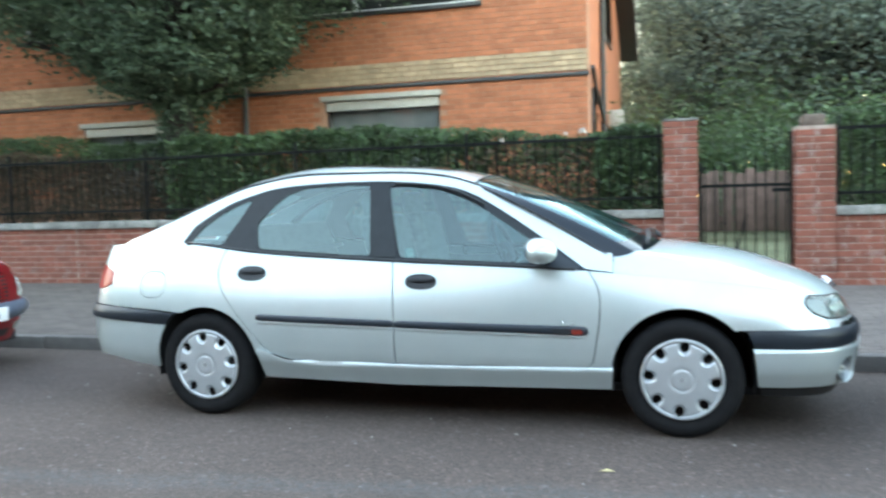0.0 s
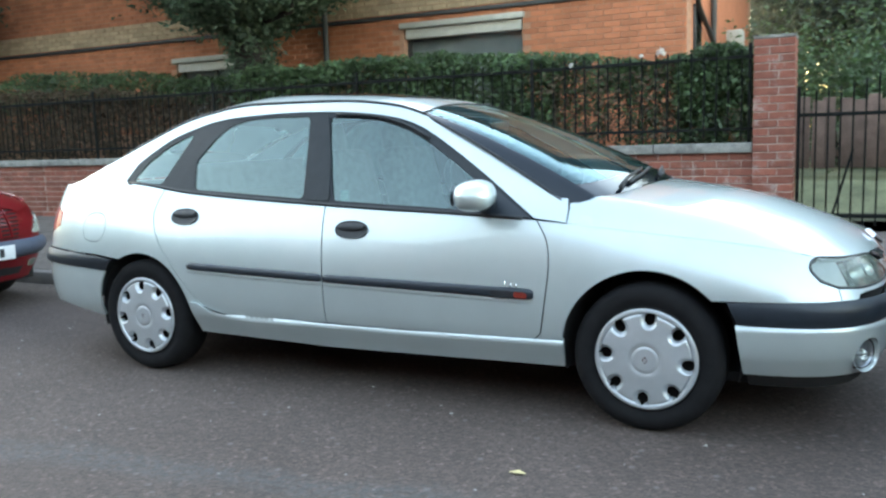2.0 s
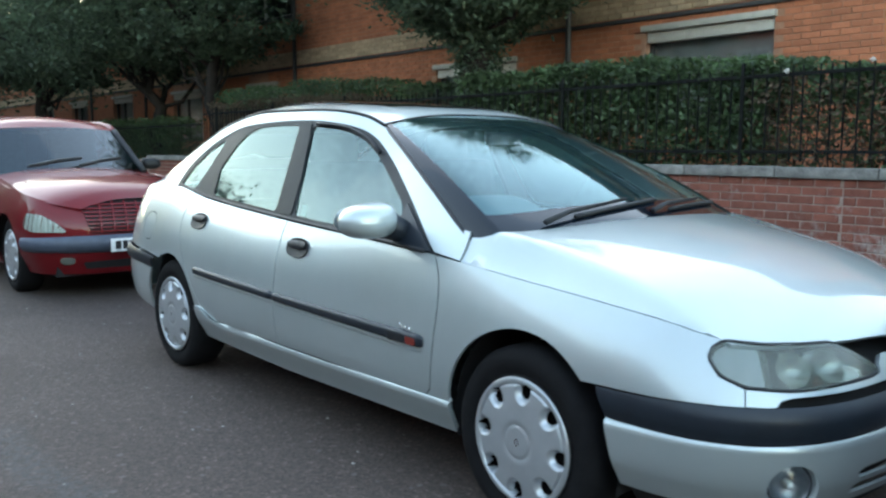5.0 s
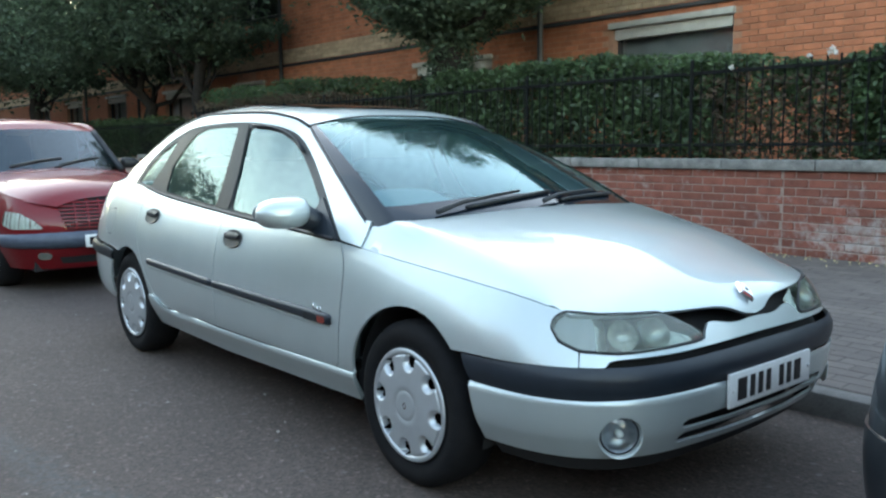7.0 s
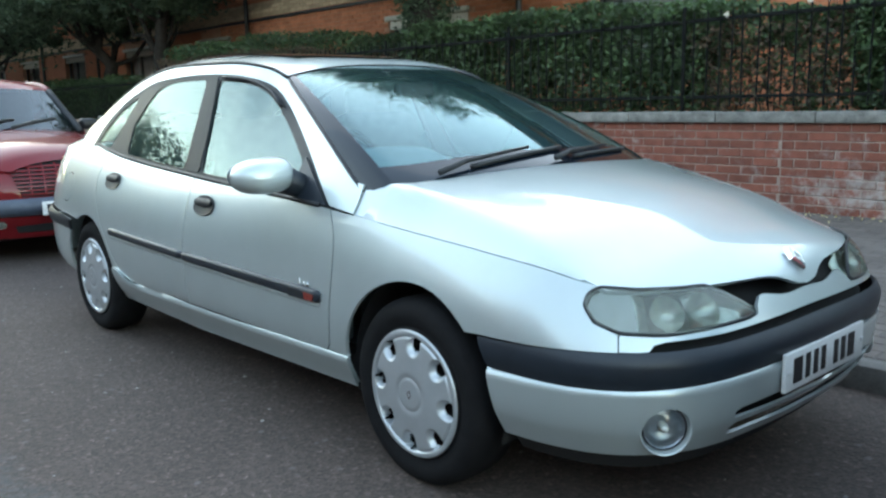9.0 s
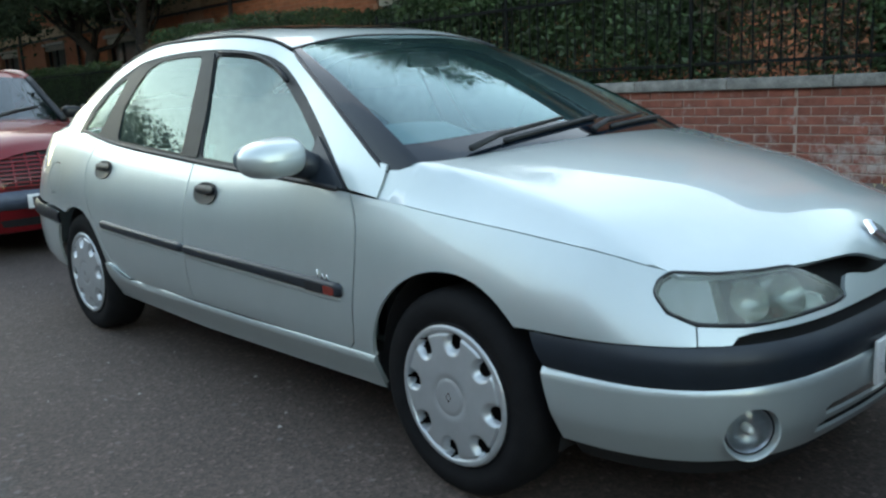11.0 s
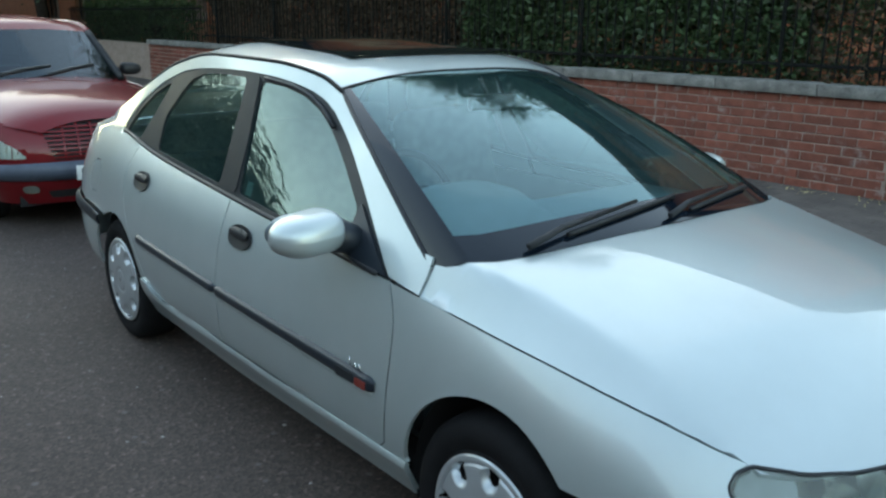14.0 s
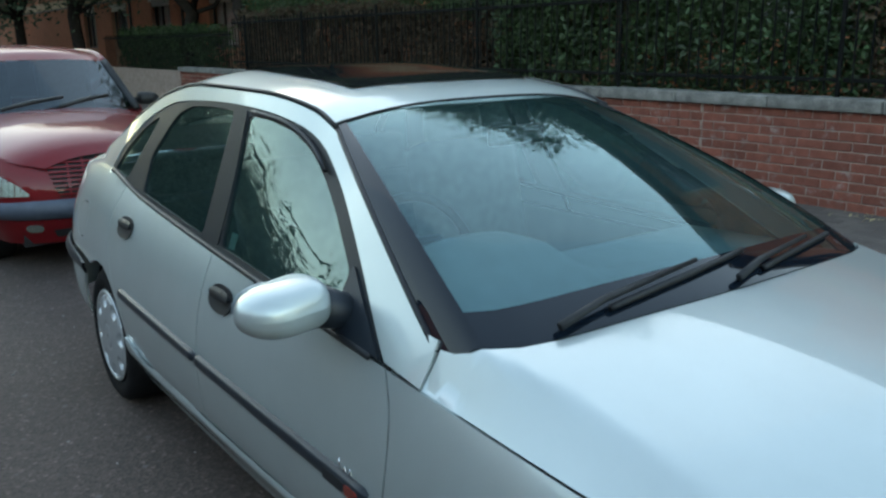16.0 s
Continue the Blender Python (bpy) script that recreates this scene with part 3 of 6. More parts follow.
part("brace", mesh_of(v, f, True, 40), IRON, gate)
boards = thing("board_fence", "weathered grey-brown close-boarded fence in the garden", "fence")
for i in range(17):
    h = 1.50 + random.uniform(-0.03, 0.03)
    part("board", box(-0.066, 0.066, -0.01, 0.01, 0.72, h, 0.004), WOOD, boards, m=pose(2.1 + i * 0.14, 6.4 + (i % 2) * 0.012, 0, 0, random.uniform(-1, 1)))
for z in (0.85, 1.3):
    part("rail", box(2.0, 4.4, 6.42, 6.46, z, z + 0.07), WOOD, boards)

for x in (2.05, 4.4):
    part("post", box(x, x + .08, 6.43, 6.51, .3, 1.45), WOOD, boards)
bank = mesh_of([(1.5, 5.4, .28), (6.0, 5.4, .28), (6.0, 6.6, .62), (1.5, 6.6, .62), (6.0, 9.0, .7), (1.5, 9.0, .7)], [(0, 1, 2, 3), (3, 2, 4, 5)])
tagged(part("grass_bank", bank, DRY_GRASS), "pale dry grass bank behind the gate", "grass", kind="structure")

# ---------------------------------------------------------------- apartment building
HOUSE_Y, HX0, HX1 = 6.9, -62.0, 1.4
WINDOWS = [(-2.62, -0.78, 1.5, 2.78), (-7.02, -5.06, 1.4, 2.58), (-13.95, -12.6, 1.4, 2.64), (-18.4, -16.5, 1.4, 2.68), (-23.1, -21.4, 1.4, 2.76), (-27.4, -25.6, 1.4, 2.76), (-31.1, -29.5, 1.4, 2.8)]
UPPER = [(-3.3, -0.17, 4.08, 5.3), (-8.2, -5.2, 4.08, 5.3), (-14.2, -11.8, 4.08, 5.3), (-19.0, -16.5, 4.08, 5.3), (-24.0, -21.0, 4.08, 5.3), (-30.0, -27.0, 4.08, 5.3)]
BAND = (2.985, 3.275)
EAVES = 5.7
house = thing("apartment_building", "two-storey orange brick apartment building with a buff brick band", "building")


def wall_with_openings(name, x0, x1, z0, z1, y0, y1, holes, material, parent):
    xs = sorted({x0, x1, *[h[0] for h in holes], *[h[1] for h in holes]})
    zs = sorted({z0, z1, *[h[2] for h in holes], *[h[3] for h in holes]})
    verts, faces = [], []
    for xa, xb in zip(xs, xs[1:]):
        run = None
        for za, zb in zip(zs, zs[1:]):
            if any(h[0] <= xa and xb <= h[1] and h[2] <= za and zb <= h[3] for h in holes):
                continue
            n = len(verts)
            verts += [(xa, y0, za), (xb, y0, za), (xb, y0, zb), (xa, y0, zb), (xa, y1, za), (xb, y1, za), (xb, y1, zb), (xa, y1, zb)]
            faces += [tuple(n + i for i in q) for q in ((0, 1, 2, 3), (5, 4, 7, 6), (0, 4, 5, 1), (1, 5, 6, 2), (2, 6, 7, 3), (3, 7, 4, 0))]
    return part(name, mesh_of(verts, faces), material, parent)


front_wall = wall_with_openings("front_wall", HX0, HX1, 0.0, EAVES, HOUSE_Y + 0.01, HOUSE_Y + 0.3, WINDOWS + UPPER, MORTAR_O, house)
side_wall = part("side_wall", box(HX1 - 0.3, HX1, HOUSE_Y + 0.3, 13.0, 0, EAVES), BRICK_ORANGE, house)
part("back_wall", box(HX0, HX1, 13.0, 13.3, 0, EAVES), MORTAR_O, house)
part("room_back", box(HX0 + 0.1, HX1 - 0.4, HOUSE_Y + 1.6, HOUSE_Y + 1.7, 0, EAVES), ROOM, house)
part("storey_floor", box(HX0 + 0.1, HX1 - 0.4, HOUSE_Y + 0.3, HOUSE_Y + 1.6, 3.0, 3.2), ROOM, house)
roof = mesh_of([(HX0, HOUSE_Y - 0.45, EAVES), (HX1 + 0.4, HOUSE_Y - 0.45, EAVES), (HX1 + 0.4, 9.95, EAVES + 1.4), (HX0, 9.95, EAVES + 1.4), (HX1 + 0.4, 13.4, EAVES), (HX0, 13.4, EAVES),
                (HX0, HOUSE_Y - 0.45, EAVES - 0.14), (HX1 + 0.4, HOUSE_Y - 0.45, EAVES - 0.14), (HX1 + 0.4, 13.4, EAVES - 0.14), (HX0, 13.4, EAVES - 0.14)],
               [(0, 1, 2, 3), (3, 2, 4, 5), (6, 7, 1, 0), (1, 7, 8, 4), (2, 1, 4), (6, 9, 8, 7), (0, 3, 5), (5, 4, 8, 9)])
part("roof", roof, ROOF_TILE, house)
for k, (x0, x1, z0, z1) in enumerate(WINDOWS + UPPER):
    up = k >= len(WINDOWS)
    w = part("window", box(x0, x1, HOUSE_Y + 0.12, HOUSE_Y + 0.17, z0, z0 + 0.06), FRAME_WHITE if up else FRAME_DARK, house)
    fm = FRAME_DARK
    for xa, xb in ((x0, x0 + 0.05), (x1 - 0.05, x1), *([((x0 * 0.62 + x1 * 0.38) - 0.03, (x0 * 0.62 + x1 * 0.38) + 0.03)] if k else [])):
        part("frame_post", box(xa, xb, HOUSE_Y + 0.115, HOUSE_Y + 0.165, z0 + 0.06, z1 - 0.002), FRAME_WHITE if up else fm, w)
    pane = part("pane", mesh_of([(x0, HOUSE_Y + 0.15, z0), (x1, HOUSE_Y + 0.15, z0), (x1, HOUSE_Y + 0.15, z1), (x0, HOUSE_Y + 0.15, z1)], [(0, 1, 2, 3)]), HOUSE_PANE, w)
    pane.visible_shadow = False
    # net curtain below; upstairs a dark sheet stands in for the unlit room
    part("window_backing", mesh_of([(x0, HOUSE_Y + .22, z0), (x1, HOUSE_Y + .22, z0), (x1, HOUSE_Y + .22, z1), (x0, HOUSE_Y + .22, z1)], [(0, 1, 2, 3)]), ROOM if up else CURTAIN, w)
    if not up:
        part("lintel", box(x0 - 0.05, x1 + 0.03, HOUSE_Y - 0.05, HOUSE_Y + 0.12, z1 - 0.005, z1 + 0.075, 0.006), LINTEL, w)
        part("blind_box", box(x0 + 0.02, x1 - 0.02, HOUSE_Y + 0.02, HOUSE_Y + 0.11, z1 - 0.15, z1 - 0.012, 0.006), BLIND, w)
    else:
        part("sill", box(x0 - 0.06, x1 + 0.06, HOUSE_Y - 0.06, HOUSE_Y + 0.12, z0 - 0.06, z0, 0.006), FRAME_DARK, w)
part("band_drip", box(HX0, HX1 + 0.02, HOUSE_Y - 0.035, HOUSE_Y + 0.012, BAND[0] - 0.055, BAND[0] - 0.003, 0.004), FRAME_DARK, house)
for x in (-3.93, -11.7, -20.2, -25.0):
    v, f = tube([(x, HOUSE_Y - 0.07, 0.3), (x, HOUSE_Y - 0.07, EAVES - 0.1)], 0.045, 10)
    part("drainpipe", mesh_of(v, f, True, 40), FRAME_DARK, house)
v, f = tube([(HX1 + 0.06, 6.98, 3.05), (HX1 + 0.07, 7.4, 2.75), (HX1 + 0.07, 9.6, 2.1), (HX1 + 0.07, 9.7, 0.3)], 0.035, 8)
part("drainpipe", mesh_of(v, f, True, 40), FRAME_DARK, house)
v, f = tube([(HX1 + 0.06, 8.6, 0.3), (HX1 + 0.06, 8.6, EAVES)], 0.045, 8)
part("drainpipe", mesh_of(v, f, True, 40), FRAME_DARK, house)
for ya, yb, za, zb in ((9.05, 10.7, 3.95, 5.3), (7.38, 7.75, 2.1, 2.75)):
    w = part("window", box(HX1 - .02, HX1 + .03, ya - .06, yb + .06, za - .06, zb + .05, .006), FRAME_DARK, house)
    part("pane", box(HX1 + .031, HX1 + .036, ya, yb, za, zb), HOUSE_PANE, w)
v = [(x, y, z) for x in (HX1 - .4, HX1 + .36) for y, z in ((11.3, 5.5), (13.6, 4.1), (13.6, 4.32), (11.3, 5.72))]
part("rear_roof", mesh_of(v, [(3, 2, 1, 0), (4, 5, 6, 7), (0, 1, 5, 4), (1, 2, 6, 5), (2, 3, 7, 6), (3, 0, 4, 7)]), FRAME_DARK, house)
part("vent_box", box(HX1 + 0.003, HX1 + 0.25, 10.2, 10.5, 2.45, 2.75, 0.02), LINTEL, house)

# ---------------------------------------------------------------- plants


def leaves(centres, size, spread=1.0, flat=0.35, seed=1, droop=0.0):
    """One mesh of folded leaves at the given centres, turned at random."""
    r = np.random.RandomState(seed)
    C = np.asarray(centres, float)
    n = len(C)
    d = r.normal(size=(n, 3))
    d[:, 2] = d[:, 2] * 0.6 - droop
    d /= np.linalg.norm(d, axis=1)[:, None]
    s = np.cross(d, r.normal(size=(n, 3)))
    s /= np.linalg.norm(s, axis=1)[:, None] + 1e-9
    nn = np.cross(d, s)
    L = size * r.uniform(0.6, 1.3, (n, 1))
    W = L * r.uniform(0.32, 0.5, (n, 1))
    a, b = C - d * L * 0.5, C + d * L * 0.5
    p = C - d * L * 0.08 + s * W * 0.5 + nn * W * flat
    q = C - d * L * 0.08 - s * W * 0.5 + nn * W * flat
    V = np.stack([a, p, b, q], 1).reshape(-1, 3)
    me = bpy.data.meshes.new("leaves")
    me.vertices.add(4 * n)
    me.vertices.foreach_set("co", V.ravel())
    idx = np.arange(n) * 4
    F = np.stack([idx, idx + 1, idx + 2, idx, idx + 2, idx + 3], 1).reshape(-1)
    me.loops.add(6 * n)
    me.loops.foreach_set("vertex_index", F)
    me.polygons.add(2 * n)
    me.polygons.foreach_set("loop_start", np.arange(2 * n) * 3)
    me.update(calc_edges=True)
    return me


def wander(a, b, r0, r1, rnd, n=6, bend=0.12):
    a, b = Vector(a), Vector(b)
    L = (b - a).length
    pts = [a.lerp(b, i / n) + Vector(rnd.uniform(-1, 1, 3)) * bend * L * (0 if i in (0,) else math.sin(math.pi * min(i / n, 0.8))) for i in range(n + 1)]
    return pts, [r0 + (r1 - r0) * i / n for i in range(n + 1)]


def tree(name, label, base, height, crown_at, radii, leaf, size, count, trunk_r, seed, material, clumps=70, skirt=None, lean=(0, 0), ivy=0):
    rnd = np.random.RandomState(seed)
    t = thing(name, label, "tree", at=base)
    crown = np.array(crown_at, float)
    top = Vector((lean[0], lean[1], height))
    pts, rr = wander((0, 0, -0.1), top, trunk_r, trunk_r * 0.35, rnd, 8, 0.015 if ivy else 0.05)
    rr[0] = trunk_r * 1.35
    body = [tube(pts, rr, 10)]
    ctr = []
    for _ in range(clumps):
        d = rnd.normal(size=3)
        d /= np.linalg.norm(d)
        k = rnd.uniform(0.35, 1.0) ** 0.6
        ctr.append(crown + d * np.array(radii) * k * rnd.uniform(0.8, 1.12))
    if skirt:
        for _ in range(skirt[0]):
            an = rnd.uniform(0, 2 * math.pi)
            q = rnd.uniform(0.1, 1.0)
            ctr.append(np.array([math.cos(an) * skirt[1] * q, math.sin(an) * skirt[1] * q, skirt[2] + rnd.uniform(-0.12, 0.35) + q * skirt[3]]))
    for c in ctr[::max(1, len(ctr) // 22)]:
        i = min(len(pts) - 2, (4 if ivy else 3) + rnd.randint(5))
        lp, lr = wander(pts[i], tuple(c), rr[i] * 0.4, 0.010, rnd, 5, 0.14)
        body.append(tube(lp, lr, 6))
    v, f = join_meshes(body)
    part("trunk", mesh_of(v, f, True), BARK, t)
    per = count // len(ctr)
    P = []
    for i, c in enumerate(ctr):
        s = rnd.uniform(0.5, 1.15) * (min(radii) * 0.25 if i < clumps else 0.17)
        P.append(c + rnd.normal(size=(per, 3)) * np.array([s, s, s * 0.62]))
    part("crown", leaves(np.vstack(P), size, seed=seed, droop=0.25), material, t)
    if ivy:
        an, z = rnd.uniform(0, 2 * math.pi, ivy), rnd.uniform(1.0, 3.3, ivy)
        rad = 0.20 + 0.10 * np.abs(rnd.normal(size=ivy)) + 0.05 * np.sin(z * 7 + an)
        part("ivy", leaves(np.stack([np.cos(an) * rad, np.sin(an) * rad, z], 1), 0.08, seed=seed + 1, droop=0.5), material, t, "ivy clinging to the trunk")
    return t


tree("garden_tree", "dense dark-leaved tree standing behind the railings", (-3.9, 5.0, 0.3), 4.6, (-0.75, 0.0, 4.6), (3.8, 2.2, 1.6), None, 0.10, 120000, 0.27, 3, TREE_LEAF, 230, (170, 1.35, 2.35, 0.75), ivy=5200)
tree("garden_tree", "dark-leaved street tree with a forked trunk", (-12.0, 5.2, 0.3), 4.8, (0.0, -0.5, 5.0), (2.6, 2.3, 1.8), None, 0.12, 34000, 0.17, 5, TREE_LEAF, 110, (46, 1.8, 2.75, 0.55), (0.3, 0))
tree("garden_tree", "dark-leaved street tree with a leaning trunk", (-15.1, 5.2, 0.3), 4.8, (-0.2, -0.6, 4.85), (3.3, 2.6, 2.1), None, 0.12, 40000, 0.2, 7, TREE_LEAF, 120, (52, 2.2, 2.65, 0.45), (-0.3, 0))
tree("garden_tree", "broad dark-leaved tree farther along the street", (-20.5, 4.2, 0.2), 5.2, (0, -0.6, 4.9), (4.0, 3.0, 2.7), None, 0.14, 40000, 0.2, 9, TREE_LEAF, 120, (40, 2.6, 2.7, 0.4))
tree("garden_tree", "broad dark-leaved tree farther along the street", (-28.0, 4.0, 0.2), 5.2, (0, -0.6, 5.2), (4.6, 3.2, 3.2), None, 0.17, 34000, 0.2, 10, TREE_LEAF, 80)
tree("garden_tree", "broad dark-leaved tree far along the street", (-37.0, 3.8, 0.2), 5.4, (0, -0.6, 4.7), (4.4, 3.2, 2.8), None, 0.22, 12000, 0.2, 11, TREE_LEAF, 70)
tree("garden_tree", "broad dark-leaved tree far along the street", (-48.0, 3.4, 0.2), 5.6, (0, -0.6, 4.8), (5.0, 3.4, 3.2), None, 0.26, 11000, 0.2, 12, TREE_LEAF, 70)
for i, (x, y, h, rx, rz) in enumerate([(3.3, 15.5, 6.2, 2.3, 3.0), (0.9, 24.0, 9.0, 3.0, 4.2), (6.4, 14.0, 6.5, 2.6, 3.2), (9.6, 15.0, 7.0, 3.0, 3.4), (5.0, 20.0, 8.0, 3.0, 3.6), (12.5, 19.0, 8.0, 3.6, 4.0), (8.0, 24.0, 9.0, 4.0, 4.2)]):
    tree("background_tree", "tall leafy tree standing behind the garden, sky glinting through", (x, y, 0.3), h * 0.9, (0, 0, h * 0.62), (rx * 1.08, rx, rz), None, 0.13, 42000, 0.22, 20 + i, HAZED_LEAF, 120)
for i, (x, y, rx, h) in enumerate([(3.2, 8.0, 1.0, 1.75), (4.4, 7.6, 1.1, 1.7), (2.4, 9.5, 1.0, 2.1), (5.6, 8.8, 1.2, 2.1), (7.2, 9.0, 1.4, 2.3), (3.9, 10.5, 1.3, 2.6)]):
    rnd = np.random.RandomState(40 + i)
    P = rnd.normal(size=(4500, 3)) * np.array([rx * 0.42, 0.4, h * 0.26]) + np.array([0, 0, h * 0.62])
    P = P[P[:, 2] > 0.02]
    b = thing("shrub", "rounded green garden shrub behind the gate", "shrub", at=(x, y, 0.3))
    v, f = join_meshes([tube([(0, 0, 0), (rnd.uniform(-.4, .4) * rx, rnd.uniform(-.3, .3), h * 0.8)], [0.03, 0.008], 5) for _ in range(7)])
    part("stem", mesh_of(v, f, True), BARK, b)
    part("foliage", leaves(P, 0.09, seed=50 + i), HEDGE_LEAF, b)


def hedge(name, label, x0, x1, y0, y1, top, count, size, material, seed, dens, base=1.0):
    rnd = np.random.RandomState(seed)
    h = thing(name, label, "hedge", at=((x0 + x1) / 2, (y0 + y1) / 2, 0.3))
    cx, cy = (x0 + x1) / 2, (y0 + y1) / 2
    n = count * 3
    X = rnd.uniform(x0, x1, n)
    Y = y0 + (y1 - y0) * rnd.beta(0.8, 1.4, n)
    bumps = np.array([noise.noise(Vector((x * 1.3, seed, 0))) * 0.09 + noise.noise(Vector((x * 5.1, seed, 3))) * 0.05 for x in X])
    T = np.array([top(x) for x in X]) + bumps
    Z = base + (T - base) * rnd.uniform(0, 1, n) ** 0.75
    clump = np.array([noise.noise(Vector((x * 2.6, y * 2.6, z * 2.6 + seed))) for x, y, z in zip(X, Y, Z)])
    keep = rnd.uniform(0, 1, n) < np.array([dens(x, z) for x, z in zip(X, Z)]) * (0.75 + clump)
    P = np.stack([X - cx, Y - cy, Z - 0.3], 1)[keep][:count]
    bars = []
    for _ in range(int((x1 - x0) * 9)):
        x, y = rnd.uniform(x0, x1), rnd.uniform(y0 + 0.1, y1)
        pts, rr = wander((x - cx, y - cy, -0.05), (x - cx + rnd.uniform(-.25, .25), y - cy, top(x) - 0.4 + rnd.uniform(-.2, .1)), 0.014, 0.004, rnd, 4, 0.08)
        bars.append(tube(pts, rr, 5))
    v, f = join_meshes(bars)
    part("stem", mesh_of(v, f, True), TWIG, h)
    tagged(part("leaves", leaves(P, size, seed=seed), material, h), kind="stuff")
    return h


hedge_top = smooth_curve([-14, -8.4, -6.4, -4.5, -2.8, -1.5, 0, 1.0, 1.6, 2.0, 2.47], [2.3, 2.33, 2.3, 2.1, 2.15, 2.15, 2.1, 1.99, 1.9, 2.03, 1.95])
hedge("hedge", "clipped green ivy hedge growing behind the railings", -3.9, 0.4, 4.57, 5.2, hedge_top, 26000, 0.075, HEDGE_LEAF, 61, lambda x, z: 1.0)
hedge("hedge", "thin straggling hedge with bare twigs and gaps", 0.3, 1.75, 4.6, 5.1, hedge_top, 3900, 0.075, HEDGE_LEAF, 62, lambda x, z: 0.85 if z > 1.62 else 0.34)
hedge("hedge", "dark green bush beside the brick pier", 1.7, 2.46, 4.56, 5.3, hedge_top, 7000, 0.075, HEDGE_LEAF, 63, lambda x, z: 1.0)
hedge("hedge", "brown dead creeper hanging on the railing", 0.25, 1.75, 4.56, 5.0, lambda x: 1.85, 2300, 0.06, DEAD_LEAF, 68, lambda x, z: 0.5)
hedge("hedge", "dry brown hedge with a green top", -11.3, -3.7, 4.62, 5.2, lambda x: hedge_top(x) - 0.25, 30000, 0.06, DEAD_LEAF, 64, lambda x, z: 1.0)
hedge("hedge", "green shoots on top of the dry hedge", -11.3, -4.0, 4.75, 5.6, hedge_top, 13000, 0.07, HEDGE_LEAF, 65, lambda x, z: 1.0, 1.75)
hedge("hedge", "dense green hedge past the gate pier", 4.2, 9.0, 4.7, 5.4, lambda x: 2.05 + 0.02 * x, 20000, 0.075, HEDGE_LEAF, 66, lambda x, z: 1.0)
hedge("hedge", "low green hedge farther along the street", -19.5, -13.5, 4.8, 5.6, lambda x: 1.9, 10000, 0.1, HEDGE_LEAF, 67, lambda x, z: 1.0, 0.8)
for i, (x, z) in enumerate([(1.585, 1.985), (1.615, 1.955), (1.39, 1.945), (0.66, 1.90), (1.57, 1.96)]):
    rnd = np.random.RandomState(80 + i)
    fl = thing("white_rose", "small white rose bloom above the hedge", "flower", "white blooms on the hedge", at=(x, 4.52, z))
    part("petals", leaves(rnd.normal(size=(22, 3)) * 0.011, 0.034, seed=90 + i), PETAL, fl)
    v, f = tube([(0, 0, 0), (0.02, 0.12, -0.2)], 0.003, 5)
    part("stem", mesh_of(v, f, True), TWIG, fl)

# ---------------------------------------------------------------- across the street and at its ends, seen only in the glass or blocking low sky
def far_house(x0, x1, y0, y1, eaves, ridge):
    h = thing("out_of_view_house", "dark brick house with a pitched roof, out of view, blocking the low sky", "house")
    xm = (x0 + x1) / 2
    wv = [(x0, y1, 0), (x1, y1, 0), (x1, y1, eaves), (x0, y1, eaves), (xm, y1, ridge), (x0, y0, 0), (x1, y0, 0), (x1, y0, eaves), (x0, y0, eaves), (xm, y0, ridge)]
    part("wall", mesh_of(wv, [(1, 0, 3, 4, 2), (5, 6, 7, 9, 8), (0, 5, 8, 3), (6, 1, 2, 7)]), BRICK_RED, h)
    part("roof", mesh_of([(x0 - .3, y1 + .3, eaves - .1), (xm, y1 + .3, ridge + .1), (xm, y0, ridge + .1), (x0 - .3, y0, eaves - .1), (x1 + .3, y1 + .3, eaves - .1), (x1 + .3, y0, eaves - .1)], [(0, 1, 2, 3), (1, 4, 5, 2)]), ROOF_TILE, h)
    for z in (1.2, 3.8):
        for x in (x0 + 1.2, x1 - 2.6):
            w = part("window", box(x, x + 1.4, y1 - 0.02, y1 + 0.06, z, z + 1.3), FRAME_WHITE, h)
            part("pane", box(x + 0.1, x + 1.3, y1 + 0.05, y1 + 0.07, z + 0.1, z + 1.2), FRAME_DARK, w)


# row ends and street-end houses are added to block the bright horizon
for x in (-86, -76, -66, -56, -46, 15, 24, 33, 42, 51):
    far_house(x, x + 9.6, -24, -14, 5.2, 8.0)
far_house(-92, -80, -13, 8, 5.2, 8.0)
far_house(62, 74, -13, 8, 5.2, 8.0)
far_house(-24.6, -15.2, -24, -14, 5.2, 8.0)
far_house(-15, -5.5, -24, -14, 5.2, 8.0)
far_house(-35.5, -25, -24, -14, 5.2, 8.2)
far_house(-5.3, 5.8, -24, -14, 5.2, 8.0)
far_house(6, 14.8, -24, -14, 5.2, 8.0)
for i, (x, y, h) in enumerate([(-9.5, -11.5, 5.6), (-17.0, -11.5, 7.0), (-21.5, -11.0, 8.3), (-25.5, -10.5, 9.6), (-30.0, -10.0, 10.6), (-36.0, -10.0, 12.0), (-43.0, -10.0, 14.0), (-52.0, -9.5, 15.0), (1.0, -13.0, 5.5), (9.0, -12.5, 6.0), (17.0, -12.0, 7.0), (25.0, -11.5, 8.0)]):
    tree("street_tree", "leafy tree on the far side of the street", (x, y, 0), h * 0.8, (0, 0, h * 0.5), (h * 0.38, h * 0.3, h * 0.46), None, 0.19, 16000, 0.03 * h, 120 + i, HAZED_LEAF, 90)

